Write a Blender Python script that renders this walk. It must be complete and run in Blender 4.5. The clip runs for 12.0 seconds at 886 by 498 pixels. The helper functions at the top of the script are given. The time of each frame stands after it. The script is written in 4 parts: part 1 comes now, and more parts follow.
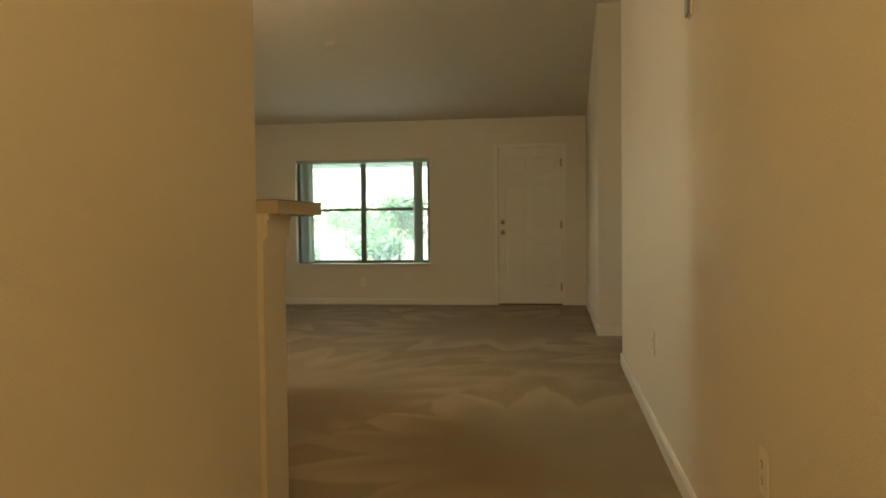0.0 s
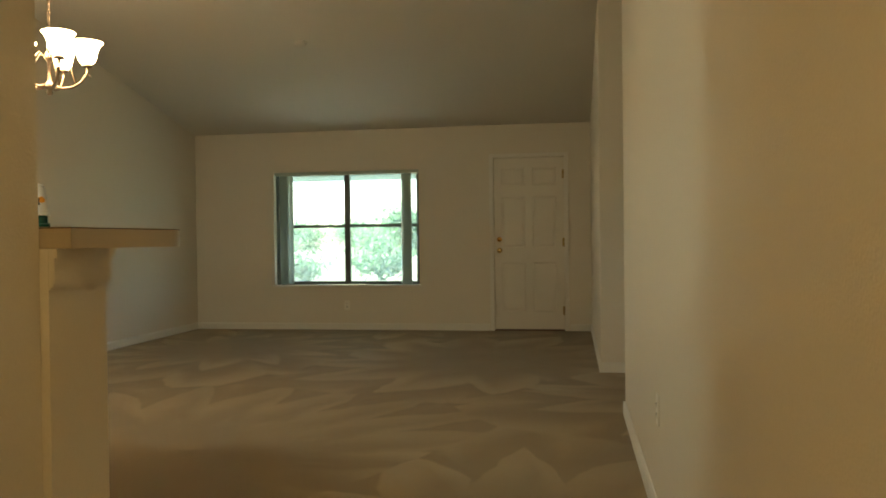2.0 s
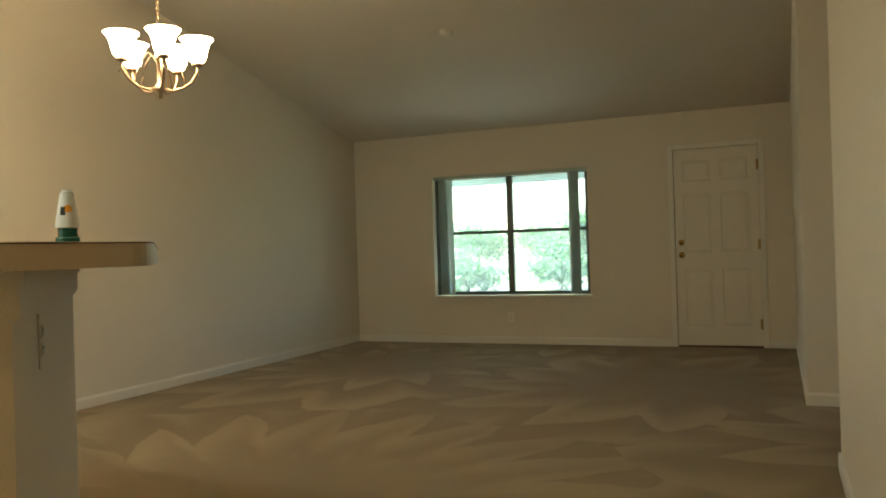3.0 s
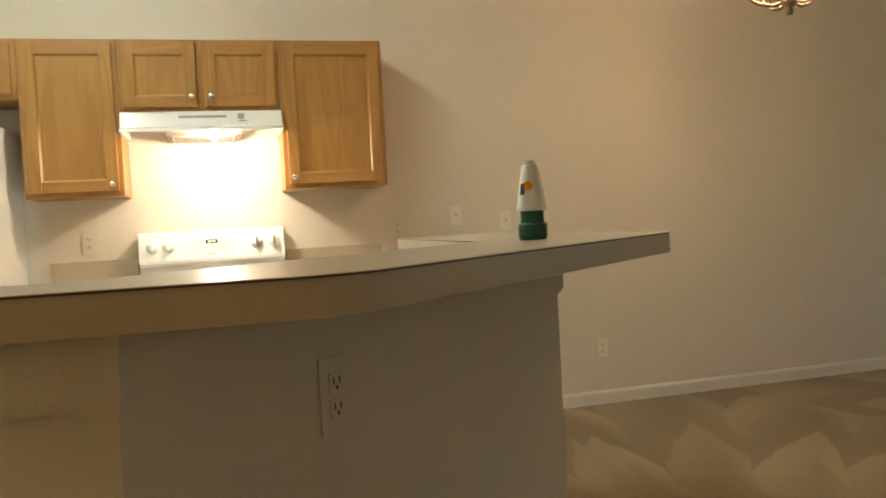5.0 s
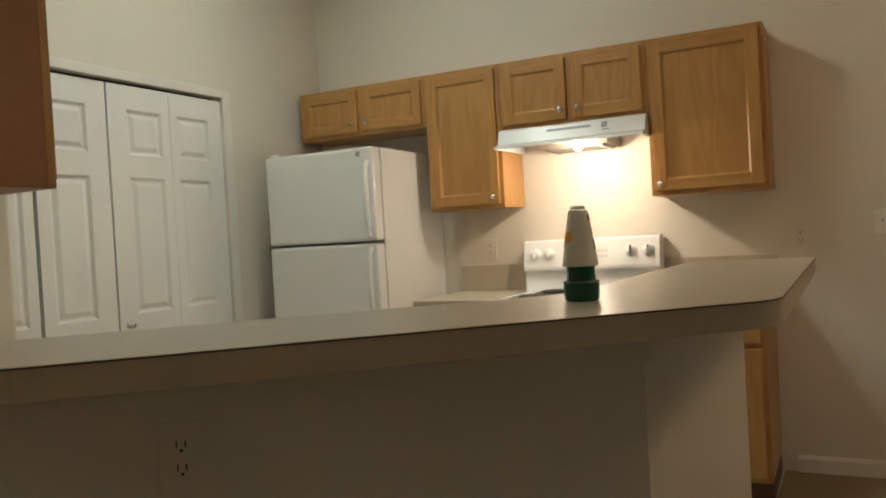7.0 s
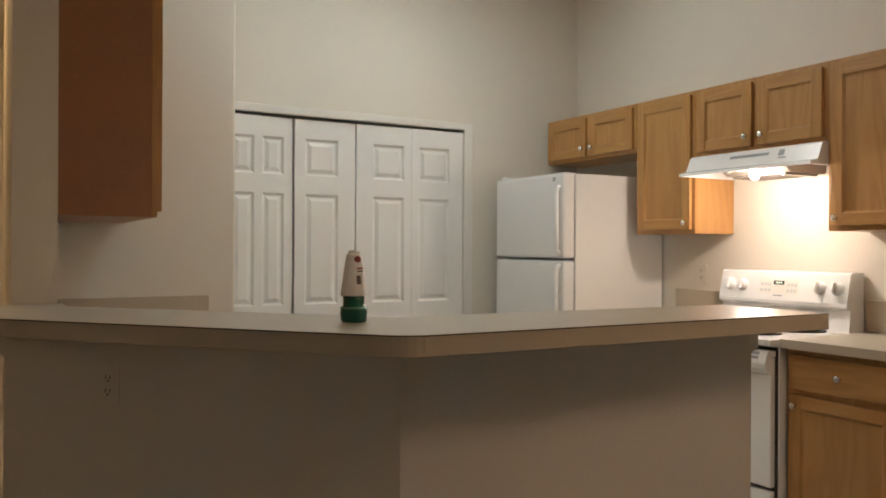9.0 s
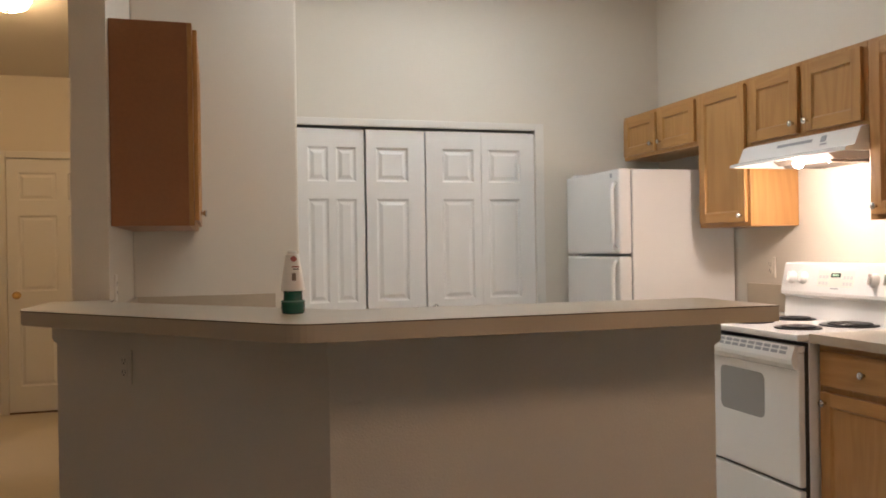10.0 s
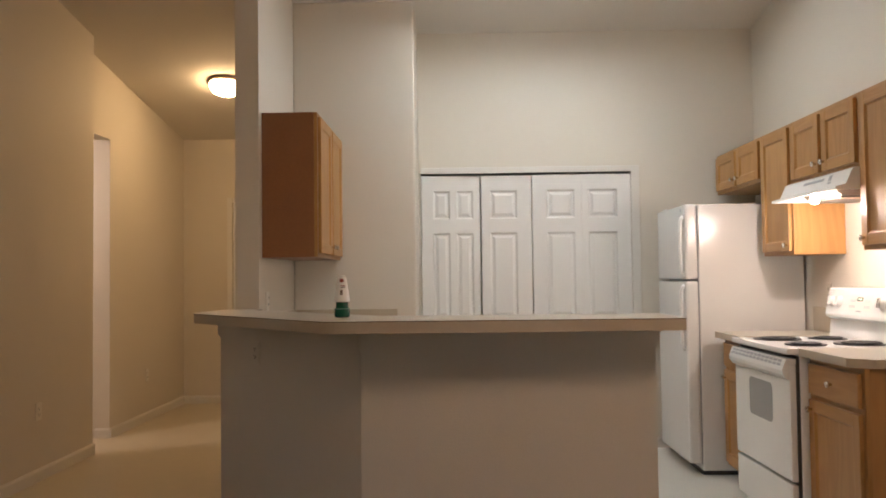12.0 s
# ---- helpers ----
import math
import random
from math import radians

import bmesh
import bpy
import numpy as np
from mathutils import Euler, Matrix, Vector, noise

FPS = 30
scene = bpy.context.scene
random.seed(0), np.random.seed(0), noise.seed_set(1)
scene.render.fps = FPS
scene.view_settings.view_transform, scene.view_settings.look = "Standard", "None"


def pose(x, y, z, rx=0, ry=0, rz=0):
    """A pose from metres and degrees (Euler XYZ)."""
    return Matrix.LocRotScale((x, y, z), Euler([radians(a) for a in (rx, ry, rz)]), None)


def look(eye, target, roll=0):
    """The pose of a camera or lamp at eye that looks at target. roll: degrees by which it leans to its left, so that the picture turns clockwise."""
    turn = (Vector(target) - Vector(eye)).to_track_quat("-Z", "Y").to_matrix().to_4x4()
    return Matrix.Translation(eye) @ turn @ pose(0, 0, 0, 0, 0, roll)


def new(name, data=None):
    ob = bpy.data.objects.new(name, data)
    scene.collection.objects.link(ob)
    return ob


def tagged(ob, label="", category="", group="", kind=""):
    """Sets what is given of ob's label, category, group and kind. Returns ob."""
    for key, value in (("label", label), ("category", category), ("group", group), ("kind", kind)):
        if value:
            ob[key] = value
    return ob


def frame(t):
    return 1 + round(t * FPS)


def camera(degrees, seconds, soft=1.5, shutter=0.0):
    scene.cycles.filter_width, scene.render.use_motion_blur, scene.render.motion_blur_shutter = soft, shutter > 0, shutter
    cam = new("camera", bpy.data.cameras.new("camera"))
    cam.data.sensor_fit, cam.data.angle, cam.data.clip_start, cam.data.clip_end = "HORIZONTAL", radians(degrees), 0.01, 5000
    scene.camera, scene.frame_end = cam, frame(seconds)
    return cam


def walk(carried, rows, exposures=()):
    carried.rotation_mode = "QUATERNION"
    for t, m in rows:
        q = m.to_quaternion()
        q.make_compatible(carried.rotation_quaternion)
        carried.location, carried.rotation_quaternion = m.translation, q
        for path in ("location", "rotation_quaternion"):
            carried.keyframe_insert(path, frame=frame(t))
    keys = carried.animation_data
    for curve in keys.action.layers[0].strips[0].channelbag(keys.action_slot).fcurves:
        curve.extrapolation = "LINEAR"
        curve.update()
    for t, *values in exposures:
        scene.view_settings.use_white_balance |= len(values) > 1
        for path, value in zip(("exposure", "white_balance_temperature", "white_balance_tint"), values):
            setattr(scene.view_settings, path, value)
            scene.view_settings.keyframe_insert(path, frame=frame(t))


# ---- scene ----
cam = camera(58.4, 12.0, soft=1.8)
PATH = [
    (0, (4.505, -1.066, 1.021), (4.222, 0.913, 0.966), -0.6),
    (0.5, (4.498, -1.056, 1.076), (4.303, 0.932, 0.987), -0.4),
    (1, (4.502, -0.836, 1.07), (4.267, 1.148, 0.991), -2.1),
    (1.5, (4.597, -0.491, 1.084), (4.309, 1.487, 1.049), -0.8),
    (2, (4.666, -0.097, 1.082), (4.345, 1.877, 1.059), -0.7),
    (2.5, (4.694, 0.301, 1.112), (4.187, 2.236, 1.117), -1.1),
    (2.7, (4.737, 0.49, 1.081), (4.113, 2.391, 1.085), -1.3),
    (4.3, (4.603, 1.524, 1.169), (2.993, 2.712, 1.163), -2.6),
    (4.5, (4.559, 1.635, 1.176), (2.785, 2.557, 1.147), -2.2),
    (5, (4.475, 1.829, 1.169), (2.546, 2.353, 1.106), -3.2),
    (5.5, (4.395, 2.064, 1.211), (2.4, 2.205, 1.156), -4.5),
    (6, (4.376, 2.355, 1.23), (2.397, 2.07, 1.224), -4.5),
    (6.5, (4.359, 2.644, 1.239), (2.447, 2.062, 1.152), -3.8),
    (7, (4.238, 2.969, 1.261), (2.454, 2.066, 1.228), -3.3),
    (7.2, (4.225, 3.079, 1.264), (2.486, 2.09, 1.257), -5.0),
    (9, (3.554, 4.387, 1.31), (2.571, 2.646, 1.308), 0.3),
    (9.5, (3.312, 4.641, 1.29), (2.567, 2.787, 1.246), -1.9),
    (10, (2.979, 4.862, 1.305), (2.422, 2.941, 1.303), -0.9),
    (10.5, (2.717, 5.072, 1.301), (2.403, 3.096, 1.302), 0.3),
    (11, (2.573, 5.324, 1.293), (2.365, 3.335, 1.325), -1.3),
    (11.5, (2.415, 5.633, 1.311), (2.339, 3.636, 1.369), -1.4),
    (12, (2.266, 5.97, 1.29), (2.294, 3.971, 1.361), -0.7),
]
EXPOSURES = [(0, 2.82, 6850, -2), (1.5, 2.82, 6700, -5), (2.5, 2.68, 6300, -7), (4.3, 2.98, 6150, -5), (5.0, 2.66, 6150, 3), (5.5, 2.26, 6050, 5), (6.5, 1.94, 6000, 4), (7.2, 1.95, 5900, 6), (9, 2.08, 5720, 14), (10.5, 2.34, 5640, 20), (12, 2.38, 5640, 19)]
walk(cam, [(t, look(eye, target, roll)) for t, eye, target, roll in PATH], EXPOSURES)

# ---- light ----
world = bpy.data.worlds.new("sky")
scene.world = world
world.use_nodes = True
wn = world.node_tree.nodes
sky = wn.new("ShaderNodeTexSky")
sky.sky_type = "NISHITA"
sky.sun_disc = False
sky.sun_elevation = radians(45)
sky.sun_rotation = radians(300)
wn["Background"].inputs["Strength"].default_value = 0.115
world.node_tree.links.new(sky.outputs[0], wn["Background"].inputs["Color"])
sun = new("sun", bpy.data.lights.new("sun", "SUN"))
sun.data.energy, sun.data.angle, sun.data.color = 4.8, radians(0.5), (1.0, 0.95, 0.86)
sun.matrix_world = look((-8.7, 5.0, 10.0), (0.0, 0.0, 0.0))

LAMP_WARM = (1.0, 0.64, 0.36)
CHANDELIER_GLOW = 5.6
HALL_GLOW = 12.4
KITCHEN_GLOW = 4.4
HOOD_WATTS = 3.8


# ---- materials ----
def material(name, color, rough=0.5, metal=0.0, vary=0.06, scale=3.0, grain=0.0, grain_scale=200.0, bump=0.0, spec=0.5):
    """A plain painted or moulded surface with a slow stain-like variation and a fine grain."""
    m = bpy.data.materials.new(name)
    m.use_nodes = True
    nt = m.node_tree
    b = nt.nodes["Principled BSDF"]
    b.inputs["Roughness"].default_value = rough
    b.inputs["Metallic"].default_value = metal
    b.inputs["Specular IOR Level"].default_value = spec
    co = nt.nodes.new("ShaderNodeTexCoord")
    n1 = nt.nodes.new("ShaderNodeTexNoise")
    n1.inputs["Scale"].default_value, n1.inputs["Detail"].default_value = scale, 5.0
    nt.links.new(co.outputs["Object"], n1.inputs["Vector"])
    n2 = nt.nodes.new("ShaderNodeTexNoise")
    n2.inputs["Scale"].default_value, n2.inputs["Detail"].default_value = grain_scale, 3.0
    nt.links.new(co.outputs["Object"], n2.inputs["Vector"])
    mx = nt.nodes.new("ShaderNodeMix")
    mx.data_type = "RGBA"
    mx.inputs["A"].default_value = (*[c * (1 - vary) for c in color], 1)
    mx.inputs["B"].default_value = (*[min(1, c * (1 + vary)) for c in color], 1)
    nt.links.new(n1.outputs["Fac"], mx.inputs["Factor"])
    g = nt.nodes.new("ShaderNodeMix")
    g.data_type, g.blend_type = "RGBA", "MULTIPLY"
    g.inputs["Factor"].default_value = grain
    nt.links.new(mx.outputs["Result"], g.inputs["A"])
    nt.links.new(n2.outputs["Fac"], g.inputs["B"])
    nt.links.new(g.outputs["Result"], b.inputs["Base Color"])
    rr = nt.nodes.new("ShaderNodeMapRange")
    rr.inputs["To Min"].default_value, rr.inputs["To Max"].default_value = max(0.02, rough - 0.06), min(1, rough + 0.06)
    nt.links.new(n1.outputs["Fac"], rr.inputs["Value"])
    nt.links.new(rr.outputs["Result"], b.inputs["Roughness"])
    if bump:
        bp = nt.nodes.new("ShaderNodeBump")
        bp.inputs["Strength"].default_value, bp.inputs["Distance"].default_value = bump, 0.004
        nt.links.new(n2.outputs["Fac"], bp.inputs["Height"])
        nt.links.new(bp.outputs["Normal"], b.inputs["Normal"])
    return m


def oak(name, dark, light, axis):
    """Varnished oak, its grain along one axis: 2 upright, 1 level."""
    m = bpy.data.materials.new(name)
    m.use_nodes = True
    nt = m.node_tree
    b = nt.nodes["Principled BSDF"]
    b.inputs["Roughness"].default_value = 0.38
    co = nt.nodes.new("ShaderNodeTexCoord")
    info = nt.nodes.new("ShaderNodeObjectInfo")
    off = nt.nodes.new("ShaderNodeVectorMath")
    off.operation = "ADD"
    sh = nt.nodes.new("ShaderNodeMath")
    sh.operation = "MULTIPLY"
    sh.inputs[1].default_value = 7.0
    nt.links.new(info.outputs["Random"], sh.inputs[0])
    nt.links.new(co.outputs["Object"], off.inputs[0])
    nt.links.new(sh.outputs[0], off.inputs[1])
    mp = nt.nodes.new("ShaderNodeMapping")
    s = [6.0, 6.0, 6.0]
    s[axis] = 0.8
    mp.inputs["Scale"].default_value = s
    nt.links.new(off.outputs[0], mp.inputs["Vector"])
    wv = nt.nodes.new("ShaderNodeTexNoise")
    wv.inputs["Scale"].default_value, wv.inputs["Detail"].default_value = 1.1, 2.0
    wv.inputs["Distortion"].default_value = 0.6
    nt.links.new(mp.outputs[0], wv.inputs["Vector"])
    rings = nt.nodes.new("ShaderNodeMath")
    rings.operation = "MULTIPLY"
    rings.inputs[1].default_value = 38.0
    nt.links.new(wv.outputs["Fac"], rings.inputs[0])
    sn = nt.nodes.new("ShaderNodeMath")
    sn.operation = "SINE"
    nt.links.new(rings.outputs[0], sn.inputs[0])
    mp2 = nt.nodes.new("ShaderNodeMapping")
    s2 = [260.0, 260.0, 260.0]
    s2[axis] = 9.0
    mp2.inputs["Scale"].default_value = s2
    nt.links.new(off.outputs[0], mp2.inputs["Vector"])
    fine = nt.nodes.new("ShaderNodeTexNoise")
    fine.inputs["Scale"].default_value, fine.inputs["Detail"].default_value = 1.0, 3.0
    nt.links.new(mp2.outputs[0], fine.inputs["Vector"])
    a = nt.nodes.new("ShaderNodeMapRange")
    a.inputs["From Min"].default_value = -1.0
    a.inputs["To Min"].default_value, a.inputs["To Max"].default_value = 0.28, 0.62
    nt.links.new(sn.outputs[0], a.inputs["Value"])
    ad = nt.nodes.new("ShaderNodeMath")
    ad.operation = "MULTIPLY_ADD"
    ad.inputs[1].default_value = 0.75
    nt.links.new(fine.outputs["Fac"], ad.inputs[0])
    sb = nt.nodes.new("ShaderNodeMath")
    sb.operation = "SUBTRACT"
    sb.inputs[1].default_value = 0.36
    nt.links.new(a.outputs["Result"], sb.inputs[0])
    nt.links.new(sb.outputs[0], ad.inputs[2])
    mx = nt.nodes.new("ShaderNodeMix")
    mx.data_type = "RGBA"
    mx.inputs["A"].default_value, mx.inputs["B"].default_value = (*dark, 1), (*light, 1)
    nt.links.new(ad.outputs[0], mx.inputs["Factor"])
    nt.links.new(mx.outputs["Result"], b.inputs["Base Color"])
    bp = nt.nodes.new("ShaderNodeBump")
    bp.inputs["Strength"].default_value, bp.inputs["Distance"].default_value = 0.15, 0.002
    nt.links.new(fine.outputs["Fac"], bp.inputs["Height"])
    nt.links.new(bp.outputs["Normal"], b.inputs["Normal"])
    return m


def carpet_material():
    """Beige cut pile, brushed one way and the other in fans by a vacuum cleaner."""
    m = bpy.data.materials.new("carpet_pile")
    m.use_nodes = True
    nt = m.node_tree
    L, N = nt.links.new, nt.nodes.new
    b = nt.nodes["Principled BSDF"]
    b.inputs["Roughness"].default_value = 0.95
    b.inputs["Specular IOR Level"].default_value = 0.1
    b.inputs["Sheen Weight"].default_value = 0.15
    co = N("ShaderNodeTexCoord")
    nz = N("ShaderNodeTexNoise")
    nz.inputs["Scale"].default_value = 1.6
    L(co.outputs["Object"], nz.inputs["Vector"])
    wob = N("ShaderNodeVectorMath")
    wob.operation = "MULTIPLY_ADD"
    wob.inputs[1].default_value = (0.22, 0.22, 0.0)
    L(nz.outputs["Color"], wob.inputs[0])
    L(co.outputs["Object"], wob.inputs[2])

    nz2 = N("ShaderNodeTexNoise")
    nz2.inputs["Scale"].default_value, nz2.inputs["Detail"].default_value = 7.0, 4.0
    L(co.outputs["Object"], nz2.inputs["Vector"])
    wob2 = N("ShaderNodeVectorMath")
    wob2.operation = "MULTIPLY_ADD"
    wob2.inputs[1].default_value = (0.07, 0.07, 0.0)
    L(nz2.outputs["Color"], wob2.inputs[0])
    L(wob.outputs[0], wob2.inputs[2])

    def calc(op, p, q=0.0):
        k = N("ShaderNodeMath")
        k.operation = op
        for i, value in enumerate((p, q)):
            if isinstance(value, float):
                k.inputs[i].default_value = value
            else:
                L(value, k.inputs[i])
        return k.outputs[0]

    def fan(x, y, strokes, ring, start):
        """Strokes pushed out from one standing place, ring after ring: each ends in a skewed point with a crisp edge and fades inwards."""
        d = N("ShaderNodeVectorMath")
        d.operation = "SUBTRACT"
        L(wob2.outputs[0], d.inputs[0])
        d.inputs[1].default_value = (x + 0.145, y + 0.145, 0.0)
        flat = N("ShaderNodeVectorMath")
        flat.operation = "MULTIPLY"
        flat.inputs[1].default_value = (1.0, 1.0, 0.0)
        L(d.outputs[0], flat.inputs[0])
        xyz = N("ShaderNodeSeparateXYZ")
        L(d.outputs[0], xyz.inputs[0])
        far = N("ShaderNodeVectorMath")
        far.operation = "LENGTH"
        L(flat.outputs[0], far.inputs[0])
        turn = calc("MULTIPLY", calc("ARCTAN2", xyz.outputs["Y"], xyz.outputs["X"]), strokes / (2 * math.pi))
        seat = N("ShaderNodeCombineXYZ")
        L(calc("FLOOR", turn), seat.inputs["X"])
        seat.inputs["Y"].default_value = 7.3 * x + 3.1 * y
        rnd = N("ShaderNodeTexWhiteNoise")
        rnd.noise_dimensions = "2D"
        L(seat.outputs[0], rnd.inputs["Vector"])
        rgb = N("ShaderNodeSeparateXYZ")
        L(rnd.outputs["Color"], rgb.inputs[0])
        s = calc("FRACT", turn)
        # a lopsided tooth, its point a third of the way across
        tooth = calc("MAXIMUM", calc("MULTIPLY", calc("SUBTRACT", 0.32, s), 2.6), calc("MULTIPLY", calc("SUBTRACT", s, 0.32), 1.25))
        p = calc("ADD", calc("DIVIDE", far.outputs["Value"], ring), calc("MULTIPLY", tooth, 0.78))
        p = calc("ADD", calc("ADD", p, start), calc("MULTIPLY", rgb.outputs["X"], 0.2))
        along = calc("FRACT", p)
        rise = N("ShaderNodeMapRange")
        rise.interpolation_type = "SMOOTHSTEP"
        rise.inputs["From Min"].default_value, rise.inputs["From Max"].default_value = 0.18, 0.85
        L(along, rise.inputs["Value"])
        drop_ = N("ShaderNodeMapRange")
        drop_.interpolation_type = "SMOOTHSTEP"
        drop_.inputs["From Min"].default_value, drop_.inputs["From Max"].default_value = 1.0, 0.955
        L(along, drop_.inputs["Value"])
        clear = N("ShaderNodeMapRange")
        clear.interpolation_type = "SMOOTHSTEP"
        clear.inputs["From Min"].default_value, clear.inputs["From Max"].default_value = 0.5 * ring, 1.2 * ring
        L(far.outputs["Value"], clear.inputs["Value"])
        edge = calc("MULTIPLY", rise.outputs["Result"], drop_.outputs["Result"])
        v = calc("MULTIPLY", calc("MULTIPLY", clear.outputs["Result"], edge), calc("ADD", calc("MULTIPLY", rgb.outputs["Y"], 0.5), 0.5))
        return far.outputs["Value"], v

    near, pick = None, None
    for place in ((2.6, 3.5, 21.0, 1.15, 0.08), (4.5, 2.6, 13.0, 0.9, 0.3), (3.9, 7.0, 12.0, 1.0, 0.1), (1.2, 7.5, 13.0, 0.95, 0.5), (5.7, 5.6, 11.0, 0.9, 0.2), (2.5, 9.6, 11.0, 0.9, 0.4)):
        far_, v = fan(*place)
        if near is None:
            near, pick = far_, v
            continue
        choose = N("ShaderNodeMix")
        L(calc("LESS_THAN", far_, near), choose.inputs["Factor"])
        L(pick, choose.inputs["A"])
        L(v, choose.inputs["B"])
        near, pick = calc("MINIMUM", near, far_), choose.outputs["Result"]
    big = N("ShaderNodeTexNoise")
    big.inputs["Scale"].default_value, big.inputs["Detail"].default_value = 1.3, 3.0
    L(co.outputs["Object"], big.inputs["Vector"])
    pick = calc("ADD", calc("MULTIPLY", pick, 0.85), calc("MULTIPLY", calc("SUBTRACT", big.outputs["Fac"], 0.4), 0.7))
    pile = N("ShaderNodeTexNoise")
    pile.inputs["Scale"].default_value, pile.inputs["Detail"].default_value = 260.0, 3.0
    L(co.outputs["Object"], pile.inputs["Vector"])
    mx = N("ShaderNodeMix")
    mx.data_type = "RGBA"
    mx.inputs["A"].default_value, mx.inputs["B"].default_value = (0.285, 0.214, 0.126, 1), (0.46, 0.355, 0.215, 1)
    L(pick, mx.inputs["Factor"])
    g = N("ShaderNodeMix")
    g.data_type, g.blend_type = "RGBA", "MULTIPLY"
    g.inputs["Factor"].default_value = 0.35
    L(mx.outputs["Result"], g.inputs["A"])
    L(pile.outputs["Fac"], g.inputs["B"])
    L(g.outputs["Result"], b.inputs["Base Color"])
    bp = N("ShaderNodeBump")
    bp.inputs["Strength"].default_value, bp.inputs["Distance"].default_value = 0.7, 0.01
    L(pile.outputs["Fac"], bp.inputs["Height"])
    L(bp.outputs["Normal"], b.inputs["Normal"])
    return m


def glow(name, color, strength):
    m = bpy.data.materials.new(name)
    m.use_nodes = True
    b = m.node_tree.nodes["Principled BSDF"]
    b.inputs["Base Color"].default_value = (0.9, 0.88, 0.82, 1)
    b.inputs["Roughness"].default_value = 0.3
    b.inputs["Emission Color"].default_value = (*color, 1)
    b.inputs["Emission Strength"].default_value = strength
    return m


def glass_material():
    m = bpy.data.materials.new("window_glass")
    m.use_nodes = True
    b = m.node_tree.nodes["Principled BSDF"]
    b.inputs["Base Color"].default_value = (0.96, 1.0, 0.98, 1)
    b.inputs["Roughness"].default_value = 0.0
    b.inputs["Transmission Weight"].default_value = 1.0
    b.inputs["IOR"].default_value = 1.05
    # a translucent share veils the view: added glare haze plus a fine insect screen
    nt = m.node_tree
    haze = nt.nodes.new("ShaderNodeBsdfTranslucent")
    haze.inputs["Color"].default_value = (0.8, 0.86, 0.86, 1)
    veil = nt.nodes.new("ShaderNodeMixShader")
    veil.inputs[0].default_value = 0.14
    nt.links.new(b.outputs[0], veil.inputs[1])
    nt.links.new(haze.outputs[0], veil.inputs[2])
    nt.links.new(veil.outputs[0], nt.nodes["Material Output"].inputs["Surface"])
    return m


PAINT = material("wall_paint", (0.70, 0.645, 0.55), 0.62, vary=0.03, scale=0.8, grain=0.08, grain_scale=160, bump=0.25, spec=0.3)
CEIL = material("ceiling_paint", (0.70, 0.665, 0.60), 0.85, vary=0.03, scale=0.7, grain=0.1, grain_scale=120, bump=0.5, spec=0.2)
TRIM = material("trim_paint", (0.72, 0.69, 0.63), 0.35, vary=0.03, scale=5, grain=0.04, bump=0.05)
DOORWHITE = material("door_paint", (0.76, 0.745, 0.71), 0.38, vary=0.03, scale=4, grain=0.04, grain_scale=90, bump=0.08)
DOORBEIGE = material("entry_door_paint", (0.70, 0.655, 0.575), 0.42, vary=0.04, scale=4, grain=0.05, grain_scale=90, bump=0.08)
CARPET = carpet_material()
VINYL = material("vinyl_floor", (0.60, 0.53, 0.40), 0.34, vary=0.08, scale=9, grain=0.12, grain_scale=70, bump=0.08)
VINYL_K = material("kitchen_vinyl", (0.68, 0.66, 0.59), 0.3, vary=0.06, scale=11, grain=0.1, grain_scale=70, bump=0.06)
LAMINATE = material("laminate", (0.49, 0.44, 0.345), 0.33, vary=0.04, scale=14, grain=0.14, grain_scale=420, bump=0.03)
LAMINATE_EDGE = material("laminate_edge", (0.49, 0.41, 0.30), 0.4, vary=0.04, scale=14, grain=0.14, grain_scale=420)
SEAM = material("laminate_seam", (0.06, 0.035, 0.02), 0.5)
OAK_V = oak("oak_upright", (0.335, 0.158, 0.04), (0.475, 0.262, 0.08), 2)
OAK_H = oak("oak_level", (0.335, 0.158, 0.04), (0.475, 0.262, 0.08), 1)
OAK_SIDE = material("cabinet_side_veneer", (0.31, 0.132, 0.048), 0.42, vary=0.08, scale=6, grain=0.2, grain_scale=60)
OAK_SIDE_LIGHT = oak("oak_veneer_upright", (0.38, 0.185, 0.055), (0.50, 0.27, 0.085), 2)
KICK = material("toe_kick", (0.10, 0.05, 0.025), 0.6)
WHITEGOODS = material("white_enamel", (0.80, 0.79, 0.76), 0.22, vary=0.015, scale=3, grain=0.03, grain_scale=300, bump=0.04)
FRIDGE_SKIN = material("textured_enamel", (0.76, 0.75, 0.725), 0.2, vary=0.015, scale=3, grain=0.05, grain_scale=420, bump=0.05)
GASKET = material("dark_gasket", (0.035, 0.032, 0.03), 0.6)
BLACK = material("black_coil", (0.02, 0.019, 0.018), 0.45)
CHROME = material("brushed_chrome", (0.70, 0.68, 0.64), 0.22, 1.0)
BRASS = material("brass", (0.75, 0.52, 0.2), 0.25, 1.0)
HINGE = material("dull_brass", (0.40, 0.29, 0.13), 0.5, 0.8)
NICKEL = material("antique_nickel", (0.42, 0.33, 0.24), 0.32, 1.0)
OVEN_GLASS = material("oven_window", (0.32, 0.315, 0.30), 0.12)
GREYPLASTIC = material("grey_plastic", (0.30, 0.31, 0.32), 0.4)
BUTTON = material("button_grey", (0.55, 0.55, 0.54), 0.4)
HOODFILTER = material("aluminium_mesh", (0.24, 0.205, 0.165), 0.5, 0.4, grain=0.5, grain_scale=500)
PLATE = material("ivory_plastic", (0.75, 0.71, 0.63), 0.35, vary=0.02)
